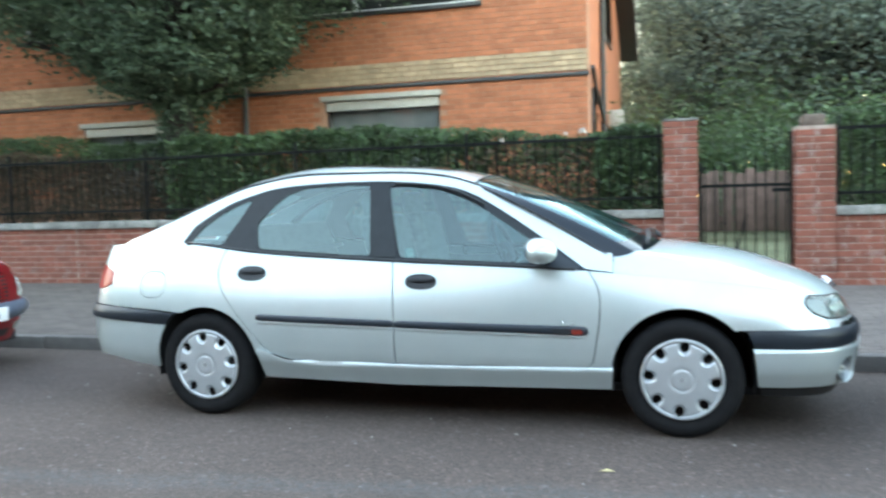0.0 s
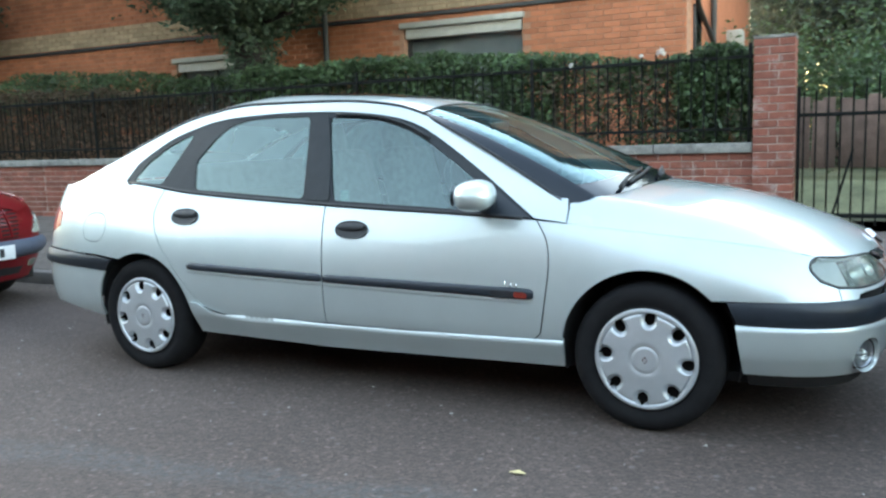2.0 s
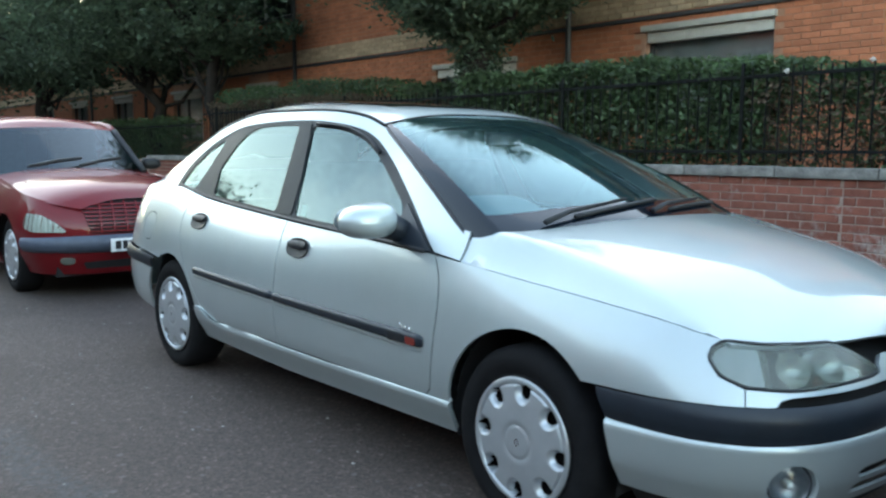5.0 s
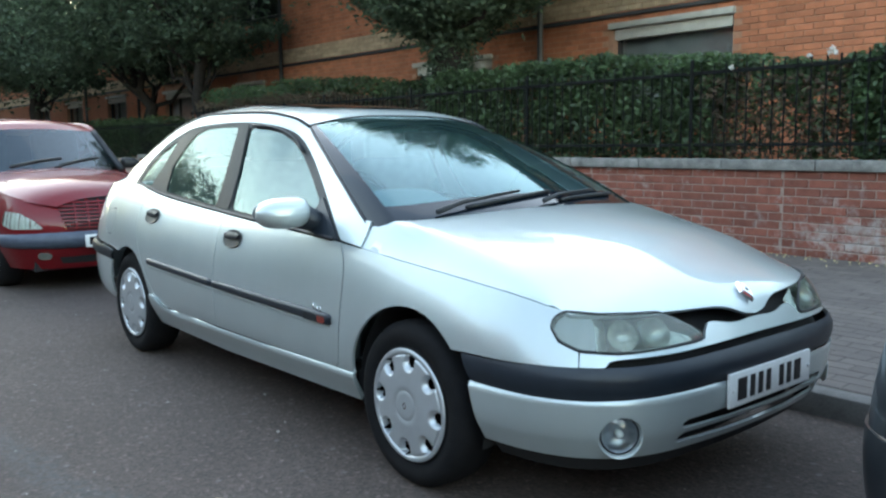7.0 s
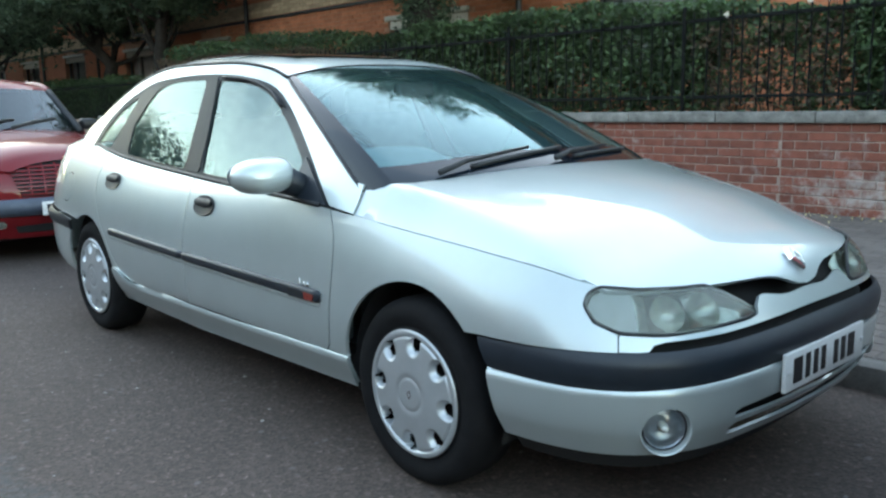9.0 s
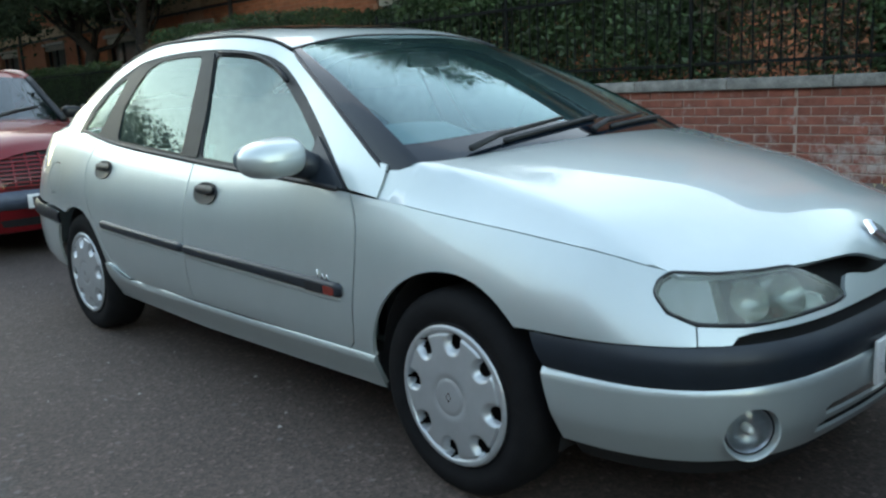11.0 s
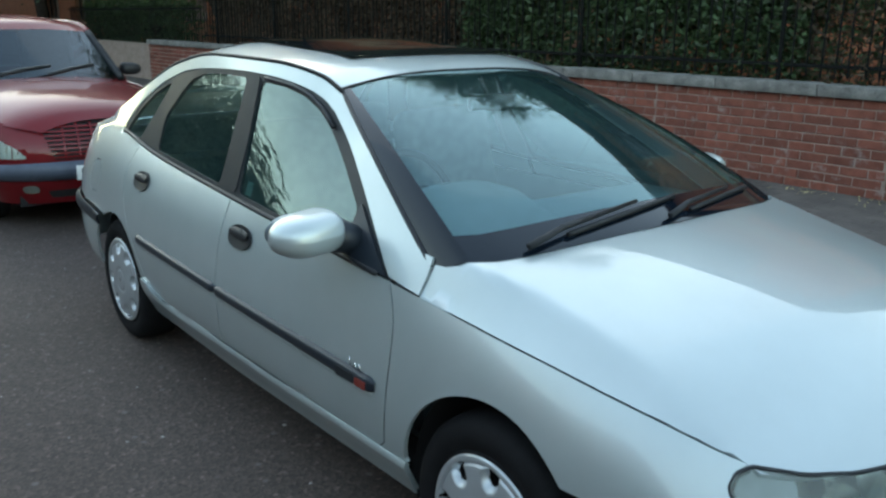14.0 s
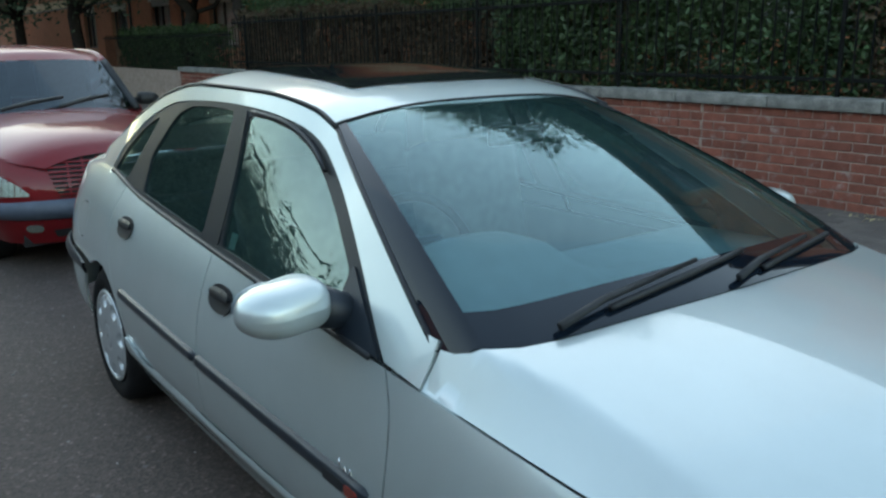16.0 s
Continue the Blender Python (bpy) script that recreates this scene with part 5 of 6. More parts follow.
# windscreen, its black border, bonnet
HOOD_C = smooth_curve([2.2, 2.42, 2.524, 2.798, 3.035, 3.238, 3.379, 3.44, 3.48, 3.515], [.972, .969, .960, .926, .879, .812, .752, .718, .683, .635])


HOOD_S = smooth_curve([2.2, 2.36, 2.65, 3.0, 3.3, 3.5], [1.67, 1.67, 1.08, .75, .5, .5])
HOOD_G = smooth_curve([2.2, 2.4, 2.8, 3.0, 3.2, 3.36, 3.52], [.062, .066, .130, .158, .197, .190, .15])


HOOD_U = [float(u) for u in np.linspace(2.2, 3.27, 80)]
HOOD_X = [side(u, BELT(u) - .002)[0] for u in HOOD_U]


def hood(x, y):
    """The bonnet's skin over the plan: a crown that rolls over into the wing."""
    crown = HOOD_C(x) - HOOD_G(x) * y * y
    if x > HOOD_X[-1]:
        return x, y, crown
    u = max(2.25, float(np.interp(x, HOOD_X, HOOD_U)))
    edge = side(u, BELT(u) - .002)
    slope = BELT(u) - .002 + max(0, -edge[1] - abs(y) - .009) * HOOD_S(x)
    w = .006 * max(.05, min(1, (HOOD_X[-1] - x) / .12))
    m = min(crown, slope)
    return x, y, m - w * math.log(math.exp(-(crown - m) / w) + math.exp(-(slope - m) / w))


# the bonnet's rear edge: x and half width, from the middle out to the pillar's foot
cowl = [(2.562, 0), (2.558, .14), (2.545, .30), (2.528, .45), (2.510, .57), (2.485, .655), (2.455, .703), (2.42, .730), (2.38, .743), (2.3395, .748)]


def cowl_x(y):
    return float(np.interp(abs(y), [p[1] for p in cowl], [p[0] for p in cowl]))


SCREEN_BOW = .008


def screen_point(k, w, lift=0.0):
    """k across from -1 to 1, w from the top edge down."""
    q = 1 - abs(k) ** 3
    top = Vector((1.553 + .03 * (1 - k * k), .534 * k, 1.306 + .052 * q))
    yb = .748 * k
    bot = Vector((cowl_x(yb) - .010, yb, hood(cowl_x(yb), yb)[2] - .003))
    p = top.lerp(bot, w) + Vector((0, .014 * 4 * w * (1 - w) * k, 0))
    n = Vector((.45, .25 * k, .86)).normalized()
    return tuple(p + n * (.022 * 4 * w * (1 - w) + SCREEN_BOW * (1 - abs(k) ** 10) * math.sin(math.pi * min(1, max(0, w))) ** .6 + lift))


part("windscreen", grid_mesh([[screen_point(-1 + j / 16, i / 16) for j in range(33)] for i in range(17)]), SCREEN, car, "tinted windscreen").visible_shadow = False


def screen_patch(k0, k1, w0, w1, lift):
    return [[screen_point(k0 + (k1 - k0) * j / 24, w0 + (w1 - w0) * i / 8, lift) for j in range(25)] for i in range(9)]


for nm, q in (("border_side", (-1.0, -.947, 0, 1)), ("border_side", (.947, 1.0, 0, 1)), ("border_top", (-.948, .948, 0, .008)), ("border_bottom", (-.948, .948, .893, 1))):
    part(nm, grid_mesh(screen_patch(*q, .002)), GLASS_BLACK, car)
for s in (-1, 1):
    v, f = tube([screen_point(s * 1.006, w, .002) for w in np.linspace(0, 1, 14)], .0075, 6)
    part("screen_moulding", mesh_of(v, f, True), BLACK_TRIM, car)
v, f = tube([screen_point(k, 0, .002) for k in np.linspace(-1, 1, 20)], .004, 6)
part("screen_moulding", mesh_of(v, f, True), BLACK_TRIM, car)

hood_side = [(side(u, BELT(u) - .002)[0], -side(u, BELT(u) - .002)[1] - .004 - .005 * min(1, (u - 2.3395) / .12)) for u in (2.3395, 2.39, 2.45, 2.55, 2.65, 2.75, 2.85, 2.95, 3.05, 3.15, 3.23, 3.27)]
hood_front = flow([(3.288, .6925), (3.325, .655), (3.36, .60), (3.415, .475), (3.445, .37), (3.462, .27), (3.474, .18), (3.487, .12), (3.503, .06), (3.509, 0)], .02)[:-1] + [(3.509, .004)]
half = hood_side + hood_front
hood_poly = [(x, -y) for x, y in half] + [(x, y) for x, y in half[::-1]] + [(x, y) for x, y in cowl[::-1]][0:] + [(x, -y) for x, y in cowl][1:]
# near-black tubes added under the bonnet's side gaps so that they read as shade
for s in (-1, 1):
    v, f = tube([(x, s * (y + .004), hood(x, y)[2] - .020) for x, y in hood_side[3:]], .007, 6)
    part("bonnet_gap_shade", mesh_of(v, f, True), DARK, car)
part("bonnet", sheet(hood_poly, [], hood, .022, 0, .012), SILVER, car)
v = [(0, 0, .045), (.028, 0, 0), (0, 0, -.045), (-.028, 0, 0), (0, 0, .02), (.011, 0, 0), (0, 0, -.02), (-.011, 0, 0)]
ring = [(.012, a * 1.0, b) for a, _, b in v[:4]] + [(.020, a * .72, b * .76) for a, _, b in v[:4]] + [(.020, a, b) for a, _, b in v[4:]] + [(.006, a, b) for a, _, b in v[4:]] + [(0, a * 1.05, b * 1.05) for a, _, b in v[:4]]
fc = []
for lo, hi in ((16, 0), (0, 4), (4, 8), (8, 12)):
    fc += [(lo + i, lo + (i + 1) % 4, hi + (i + 1) % 4, hi + i) for i in range(4)]
part("bonnet_emblem", mesh_of(ring, fc), CHROME, car, "chrome diamond emblem", m=Matrix.Translation((3.462, 0, .706)) @ Matrix.Rotation(radians(-48), 4, "Y") @ Matrix.Scale(.92, 4))
# cowl, wipers
part("cowl", grid_mesh([[(cx - .16 * i / 4 + .01, y, hood(cx, y)[2] - .016 - .02 * i / 4) for cx, y in ([(a, -b) for a, b in cowl[::-1]] + cowl[1:])] for i in range(5)]), BLACK_TRIM, car)
for k0, k1, w1 in ((-.74, .14, .905), (-.02, .74, .925)):
    piv = Vector(screen_point(k0, .985, .02))
    tip = Vector(screen_point(k1, w1, .018))
    arm = part("wiper_arm", mesh_of(*tube([piv, piv.lerp(tip, .2) + Vector((0, 0, .02)), piv.lerp(tip, .7) + Vector((0, 0, .022))], [.011, .009, .006], 6), True), BLACK_TRIM, car, "black wiper arm")
    part("blade", mesh_of(*tube([Vector(screen_point(k0 + (k1 - k0) * q, .985 + (w1 - .985) * q, .012)) for q in np.linspace(.22, 1, 12)], .0085, 6), True), BLACK_TRIM, arm)

# headlamps
hl = rounded([(3.284, .662), (3.290, .688), (3.325, .706), (3.46, .700), (3.60, .698), (3.715, .695), (3.79, .664), (3.864, .622), (3.872, .606), (3.83, .600), (3.726, .598), (3.514, .592), (3.392, .599), (3.32, .624)], .015)
for k in (0, 1):
    g = sheet(hl, [], side, .025, lambda u, z: .002 + .006 * math.sin(min(1, max(0, (z - .6) / .1)) * math.pi), .01)
    lens = part("headlamp", flipped(g) if k else g, LENS, car, "cloudy oblong headlamp")
    lens.visible_shadow = False
    back = sheet(hl, [], side, .02, lambda u, z: -.055 + .012 * math.sin(u * 46) - (.02 if 3.5 < u < 3.66 else 0), 0)
    part("reflector", flipped(back) if k else back, LAMP_IN, lens)
    for uc, r in ((3.55, .040), (3.69, .036)):
        bowl = sheet(ellipse(uc, .645, .06, .042, 22), [], side, .012, lambda u, z: -.05 + .035 * (((u - uc) / .06) ** 2 + ((z - .645) / .042) ** 2), .0)
        part("bowl", flipped(bowl) if k else bowl, LAMP_IN, lens)
    ind = sheet(rounded([(3.292, .655), (3.30, .685), (3.335, .70), (3.44, .69), (3.45, .602), (3.395, .606), (3.325, .63)], .012), [], side, .02, -.012, 0)
    part("indicator", flipped(ind) if k else ind, CLEAR_WHITE, lens)
    gs = tube([Vector(side(u, z)) for u, z in hl + hl[:1]], .0055, 5, False)
    sm = mesh_of(*gs, True)
    part("seal", flipped(sm) if k else sm, BLACK_TRIM, lens)

# door mirrors
def mirror_shell():
    rows = []
    for i in range(25):
        x = -math.cos(math.pi * i / 24)
        w = max(0, 1 - abs(x) ** (6 if x > 0 else 2.5)) ** .5
        row = []
        for j in range(29):
            b = 2 * math.pi * j / 28
            cy, cz = math.cos(b), math.sin(b)
            row.append((.080 * math.copysign(abs(cy) ** .8, cy) * w * (1.0 if cy < 0 else 1.2), .118 * x, .061 * math.copysign(abs(cz) ** .85, cz) * w * (1 + .06 * x) + .003 * x))
        rows.append(row)
    return grid_mesh(rows)


for s in (1, -1):
    mb = part("door_mirror", mirror_shell(), SILVER, car, "silver door mirror")
    mb.matrix_basis = Matrix.Translation((1.985, -.945 * s, .95)) @ (Matrix.Rotation(radians(12 * s), 4, "Z")) @ Matrix.Diagonal((.94, .94 * s, 1.03, 1))
    part("arm", mesh_of(*tube([(.01, .09, -.01), (.03, .17, -.04), (.03, .21, -.06)], [.055, .045, .05], 10), True), GREY_PLASTIC, mb)
    gl = mesh_of([(-.080, .085 * math.cos(q) * 1.0, .045 * math.sin(q)) for q in np.linspace(0, 2 * math.pi, 24, endpoint=False)], [tuple(range(24))])
    part("mirror_glass", gl, CHROME, mb)

# wheels
def wheel_parts(holder):
    t = [(.205, -.095), (.212, -.088), (.235, -.098), (.262, -.1), (.284, -.088), (.297, -.068), (.3005, -.03), (.3005, .03), (.297, .068), (.284, .085), (.22, .09), (.2, .06)]
    v, f = lathe(t, 64)
    part("tyre", mesh_of(v, f, True, 35), RUBBER, holder)
    # cover: a domed face whose rim is bitten by eight deep scoops, each with a hole, inside a rounded outer ring
    n, rings = 256, [.0, .02, .04, .050, .0525, .0545, .0565, .059, .075, .09, .10] + [.108 + .0025 * i for i in range(37)] + [.2, .203, .206, .2085, .2095]
    verts, faces = [], []

    def ease(a, b, x):
        q = min(1, max(0, (x - a) / (b - a)))
        return q * q * (3 - 2 * q)

    def across(an, r):
        return ((an * 8 / (2 * math.pi) + .5) % 1 - .5) * 2 * math.pi / 8 * r

    for r in rings:
        for k in range(n):
            an = 2 * math.pi * k / n
            d = math.hypot((r - .166) / .047, across(an, r) / .035)
            scoop = (1 - ease(.25, 1.0, d)) * .034 * (1 - ease(.182, .190, r))
            y = -.020 - .012 * math.cos(min(1, r / .2) * math.pi / 2) + scoop
            if r > .176:
                y += .008 * ease(.176, .180, r) * (1 - ease(.180, .188, r)) - .002 * ease(.184, .192, r)
            y += .020 * ease(.198, .2095, r) ** 2
            y += .0022 * (ease(.050, .0525, r) - ease(.0565, .059, r))
            verts.append((r * math.cos(an), y, r * math.sin(an)))
    for i in range(len(rings) - 1):
        for k in range(n):
            rc, ac = (rings[i] + rings[i + 1]) / 2, 2 * math.pi * (k + .5) / n
            if math.hypot((rc - .163) / .0245, across(ac, rc) / .0215) < 1:
                continue
            a, b = i * n + k, i * n + (k + 1) % n
            faces.append((a, b, b + n, a + n))
    cap = part("wheel_cover", mesh_of(verts, faces, True), HUBCAP, holder, "silver plastic wheel cover", m=pose(0, -.078, 0))
    v, f = lathe([(0, -.040), (.2, -.040)], 32)
    part("rim", mesh_of(v, f), DARK, holder)
    dm = [(0, .017), (.012, 0), (0, -.017), (-.012, 0)]
    vv = [(a, -.0335, b) for a, b in dm] + [(a * .55, -.0335, b * .55) for a, b in dm]
    part("emblem", mesh_of(vv, [(i, (i + 1) % 4, 4 + (i + 1) % 4, 4 + i) for i in range(4)]), CHROME, cap)


for x, turn in ((0, -8), (2.67, 5)):
    for s in (1, -1):
        w = part("wheel", mesh_of([(0, .05, -.05), (0, .05, .05), (.05, .05, 0)], [(0, 1, 2)]), DARK, car, "black tyre with a silver cover")
        w.matrix_basis = Matrix.Translation((x, -.748 * s, .30)) @ Matrix.Rotation(radians(0 if s > 0 else 180), 4, "Z") @ Matrix.Rotation(radians(turn), 4, "Y")
        wheel_parts(w)
        lin = [(cx_ * 1.0, y, z) for y in (-.80, -.25) for cx_, z in arch(x, .31, .352, 195, -15, 24)]
        me = mesh_of(lin, [(i, i + 1, i + 26, i + 25) for i in range(24)], True)
        part("arch_liner", flipped(me) if s < 0 else me, DARK, car)
        part("arch_wall", mesh_of([(cx_, -.26 * s, z) for cx_, z in arch(x, .31, .40, 200, -20, 24)], [tuple(range(25))]), DARK, car)
part("underbody", box(-.42, 3.2, -.68, .68, .20, .24), DARK, car)
# added plate: darkens the ground below the nose and closes the view through
part("nose_light_blocker", mesh_of(*prism([(3.05, -.66), (3.25, -.56), (3.34, -.38), (3.37, 0), (3.34, .38), (3.25, .56), (3.05, .66), (2.95, .5), (2.95, -.5)], .205, .22)), DARK, car)
part("inner_sill", box(.40, 2.30, -.80, .80, .23, .34), DARK, car)

# cabin
cab = part("cabin_floor", box(.0, 2.3, -.72, .72, .30, .36), TRIM_IN, car)
part("door_card", box(.1, 2.2, -.765, -.72, .36, .83), TRIM_IN, car)
part("door_card", box(.1, 2.2, .72, .765, .36, .83), TRIM_IN, car)
part("firewall", box(2.25, 2.30, -.72, .72, .3, .90), TRIM_IN, car)
part("parcel_shelf", box(-.6, .25, -.66, .66, .90, .93), TRIM_IN, car)
part("rear_bulkhead", box(-.75, -.70, -.6, .6, .3, .95), TRIM_IN, car)


def soft_box(sx, sy, sz, bev):
    return box(-sx / 2, sx / 2, -sy / 2, sy / 2, -sz / 2, sz / 2, bev, 3)


for y in (-.37, .37):
    seat = part("front_seat", soft_box(.52, .50, .16, .05), SEAT_CLOTH, car, "dark cloth front seat", m=pose(1.32, y, .50))
    part("backrest", soft_box(.16, .50, .62, .06), SEAT_CLOTH, seat, m=pose(-.30, 0, .34, 0, -14, 0))
    part("headrest", soft_box(.10, .27, .17, .045), SEAT_CLOTH, seat, m=pose(-.42, 0, .70, 0, -10, 0))
bench = part("rear_seat", soft_box(.5, 1.28, .16, .05), SEAT_CLOTH, car, "dark cloth rear bench", m=pose(.45, 0, .52))
part("backrest", soft_box(.16, 1.28, .56, .06), SEAT_CLOTH, bench, m=pose(-.28, 0, .30, 0, -20, 0))
rows = []
for i in range(13):
    t = i / 12
    row = []
    for j in range(25):
        y = -.70 + 1.4 * j / 24
        hood_up = .13 * math.exp(-((y + .34) / .24) ** 4) * math.exp(-((t - .62) / .3) ** 4)
        row.append((2.36 - .62 * t, y, .905 - .02 * t + hood_up - .10 * max(0, t - .85) / .15))
    rows.append(row)
dash = part("dashboard", grid_mesh(rows), DASH, car, "grey-green dashboard top")
part("fascia", box(1.76, 1.80, -.70, .70, .45, .80, .02), TRIM_IN, dash)
ring = [(0, .185 * math.cos(q), .185 * math.sin(q)) for q in np.linspace(0, 2 * math.pi, 33)]
sw = part("steering_wheel", mesh_of(*tube(ring, .016, 8, False), True), BLACK_TRIM, car, "black steering wheel", m=pose(1.70, -.35, .915, 0, -24, 0))
part("hub", soft_box(.05, .17, .12, .02), BLACK_TRIM, sw)
for q in (0, 180, 270):
    part("spoke", mesh_of(*tube([(0, .05 * math.cos(radians(q)), .05 * math.sin(radians(q))), (0, .18 * math.cos(radians(q)), .18 * math.sin(radians(q)))], .014, 6), True), BLACK_TRIM, sw)
part("inside_mirror", soft_box(.03, .22, .06, .012), BLACK_TRIM, car, m=pose(1.72, 0, 1.25))
part("headlining", roof_sheet(.0, 1.52, -.95, .95, 10, 10, -.035), TRIM_IN, car)

# ---------------------------------------------------------------- the cars parked behind and in front
def make_skin(outline, inset):
    """A skin round a car's plan outline (nose first, d back from the nose), drawn in by inset(u, z). Past the ends it goes on round the other side."""
    line = outline_line([(-a, b) for a, b in outline[::-1]])
    arc = np.concatenate([[0], np.cumsum(np.linalg.norm(np.diff(line, axis=0), axis=1))])
    tan = np.gradient(line, axis=0)
    tan /= np.linalg.norm(tan, axis=1)[:, None]
    end = float(arc[-1])

    def place(u, z):
        if u > end:
            x, y, z = place(2 * end - u, z)
            return x, -y, z
        if u < 0:
            x, y, z = place(-u, z)
            return x, -y, z
        px, py = float(np.interp(u, arc, line[:, 0])), float(np.interp(u, arc, line[:, 1]))
        tx, ty = float(np.interp(u, arc, tan[:, 0])), float(np.interp(u, arc, tan[:, 1]))
        d = inset(-px, z)
        return px + ty * d, -(py - tx * d), z

    def at_d(d):
        """u on the near side, d back from the nose."""
        half_way = [i for i in range(len(line)) if line[i, 1] > .3]
        i = min(half_way, key=lambda i: abs(line[i, 0] + d))
        return float(arc[i])
    return place, end, at_d


def loft(stations, n=18, power=2.4):
    """A skin over stations of (d, half width, edge height, middle height)."""
    rows = []
    for d, w, ze, zc in stations:
        rows.append([(-d, w * k, ze + (zc - ze) * (1 - abs(k) ** power)) for k in np.linspace(-1, 1, n + 1)])
    return grid_mesh(rows)


def dense_stations(st, n=5):
    ds = [s[0] for s in st]
    fs = [smooth_curve(ds, [s[i] for s in st]) for i in (1, 2, 3)]
    out = []
    for a, b in zip(ds, ds[1:]):
        out += [(a + (b - a) * k / n,) for k in range(n)]
    out.append((ds[-1],))
    return [(d, fs[0](d), fs[1](d), fs[2](d)) for d, in out]


def parked_car(name, label, at, paint, outline, inset, top, wheels, wheel_r, hood_st, screen, roof_st, side_glass, tail_glass, glass, base=.2, bow=.08):
    c = thing(name, label, "car", at=at)
    place, end, at_d = make_skin(outline, inset)
    lo = base
    a0 = [at_d(w) for w in wheels]
    bottom = [(0.0, lo)]
    for u in sorted(a0):
        bottom += [(u - wheel_r * 1.12, lo)] + arch(u, wheel_r, wheel_r * 1.12, 175, 5, 14) + [(u + wheel_r * 1.12, lo)]
    bottom += [(end, lo)]
    ring = bottom + [(2 * end - u, z) for u, z in bottom[::-1][1:]]
    us = np.linspace(2 * end, 0, 90)
    poly = ring + [(u, top(-place(min(u, 2 * end - u), .5)[0])) for u in us]
    part("body", sheet(poly, [], place, .06, 0, .01), paint, c)
    part("bonnet", loft(dense_stations(hood_st)), paint, c)
    part("roof", loft(dense_stations(roof_st)), paint, c)
    (d0, w0, z0), (d1, w1, z1) = screen
    rows = [[(-(d0 + (d1 - d0) * t) + bow * (1 - k * k) * (1 - .6 * t), (w0 + (w1 - w0) * t) * k, z0 + (z1 - z0) * t + .03 * (1 - k * k) * t) for k in np.linspace(-1, 1, 13)] for t in np.linspace(0, 1, 9)]
    part("windscreen", grid_mesh(rows[::-1]), glass, c, "tinted windscreen").visible_shadow = False
    for s in (-1, 1):
        v, f = tube([(r[0 if s < 0 else -1][0], r[0 if s < 0 else -1][1], r[0 if s < 0 else -1][2]) for r in rows], .032, 8)
        part("pillar", mesh_of(v, f, True), BLACK_TRIM, c)
        v, f = tube([(-d, s * w, z) for d, w, z, _ in dense_stations(roof_st)], .03, 8)
        part("roof_rail", mesh_of(v, f, True), paint, c)
        for poly3 in side_glass:
            m = mesh_of([(-d, s * w, z) for d, w, z in poly3], [tuple(range(len(poly3))) if s < 0 else tuple(range(len(poly3)))[::-1]])
            part("side_window", m, glass, c).visible_shadow = False
        for poly3 in side_glass:
            for a, b in ((0, -1),):
                v, f = tube([(-poly3[a][0], s * poly3[a][1], poly3[a][2]), (-poly3[b][0], s * poly3[b][1], poly3[b][2])], .035, 6)
                part("pillar", mesh_of(v, f, True), paint, c)
    m = mesh_of([(-d, w, z) for d, w, z in tail_glass], [tuple(range(len(tail_glass)))])
    part("rear_window", m, glass, c)
    xs = max(o[0] for o in outline)
    part("inner_body", box(-xs + .25, -.9, -.62, .62, base + .05, .92), DARK, c)
    part("underbody", box(-xs + .12, -.2, -.6, .6, base - .02, base + .1), DARK, c)
    for w in wheels:
        for s in (1, -1):
            wob = part("wheel", mesh_of([(0, .05, -.05), (0, .05, .05), (.05, .05, 0)], [(0, 1, 2)]), DARK, c, "black tyre with a silver cover")
            wy = abs(place(at_d(w), .3)[1]) - .115
            wob.matrix_basis = Matrix.Translation((-w, -wy * s, wheel_r * .985)) @ Matrix.Rotation(radians(0 if s > 0 else 180), 4, "Z") @ Matrix.Scale(wheel_r / .3005, 4)
            wheel_parts(wob)
            lin = [(-w + a, y, z) for y in (-wy - .05, -wy + .4) for a, z in arch(0, wheel_r, wheel_r * 1.13, 190, -10, 20)]
            me = mesh_of(lin, [(i, i + 1, i + 22, i + 21) for i in range(20)], True)
            part("arch_liner", flipped(me) if s < 0 else me, DARK, c)
    return c, place, end, at_d


# red retro hatchback
r_top = smooth_curve([0, .1, .3, .6, 1.0, 1.6, 4.3], [.74, .76, .80, .845, .91, .96, .98])


def r_inset(d, z):
    low = UNDER(z) if z < .5 else 0
    k = max(0, (z - .52) / .42)
    front = math.exp(-(max(d, 0) / .35) ** 2)
    return low + k ** 2 * (.12 + .16 * front)


r_outline = [(0, 0), (.012, .2), (.05, .42), (.13, .60), (.27, .735), (.5, .80), (1.0, .835), (1.8, .845), (3.0, .845), (3.8, .80), (4.15, .66), (4.27, .4), (4.29, 0)]
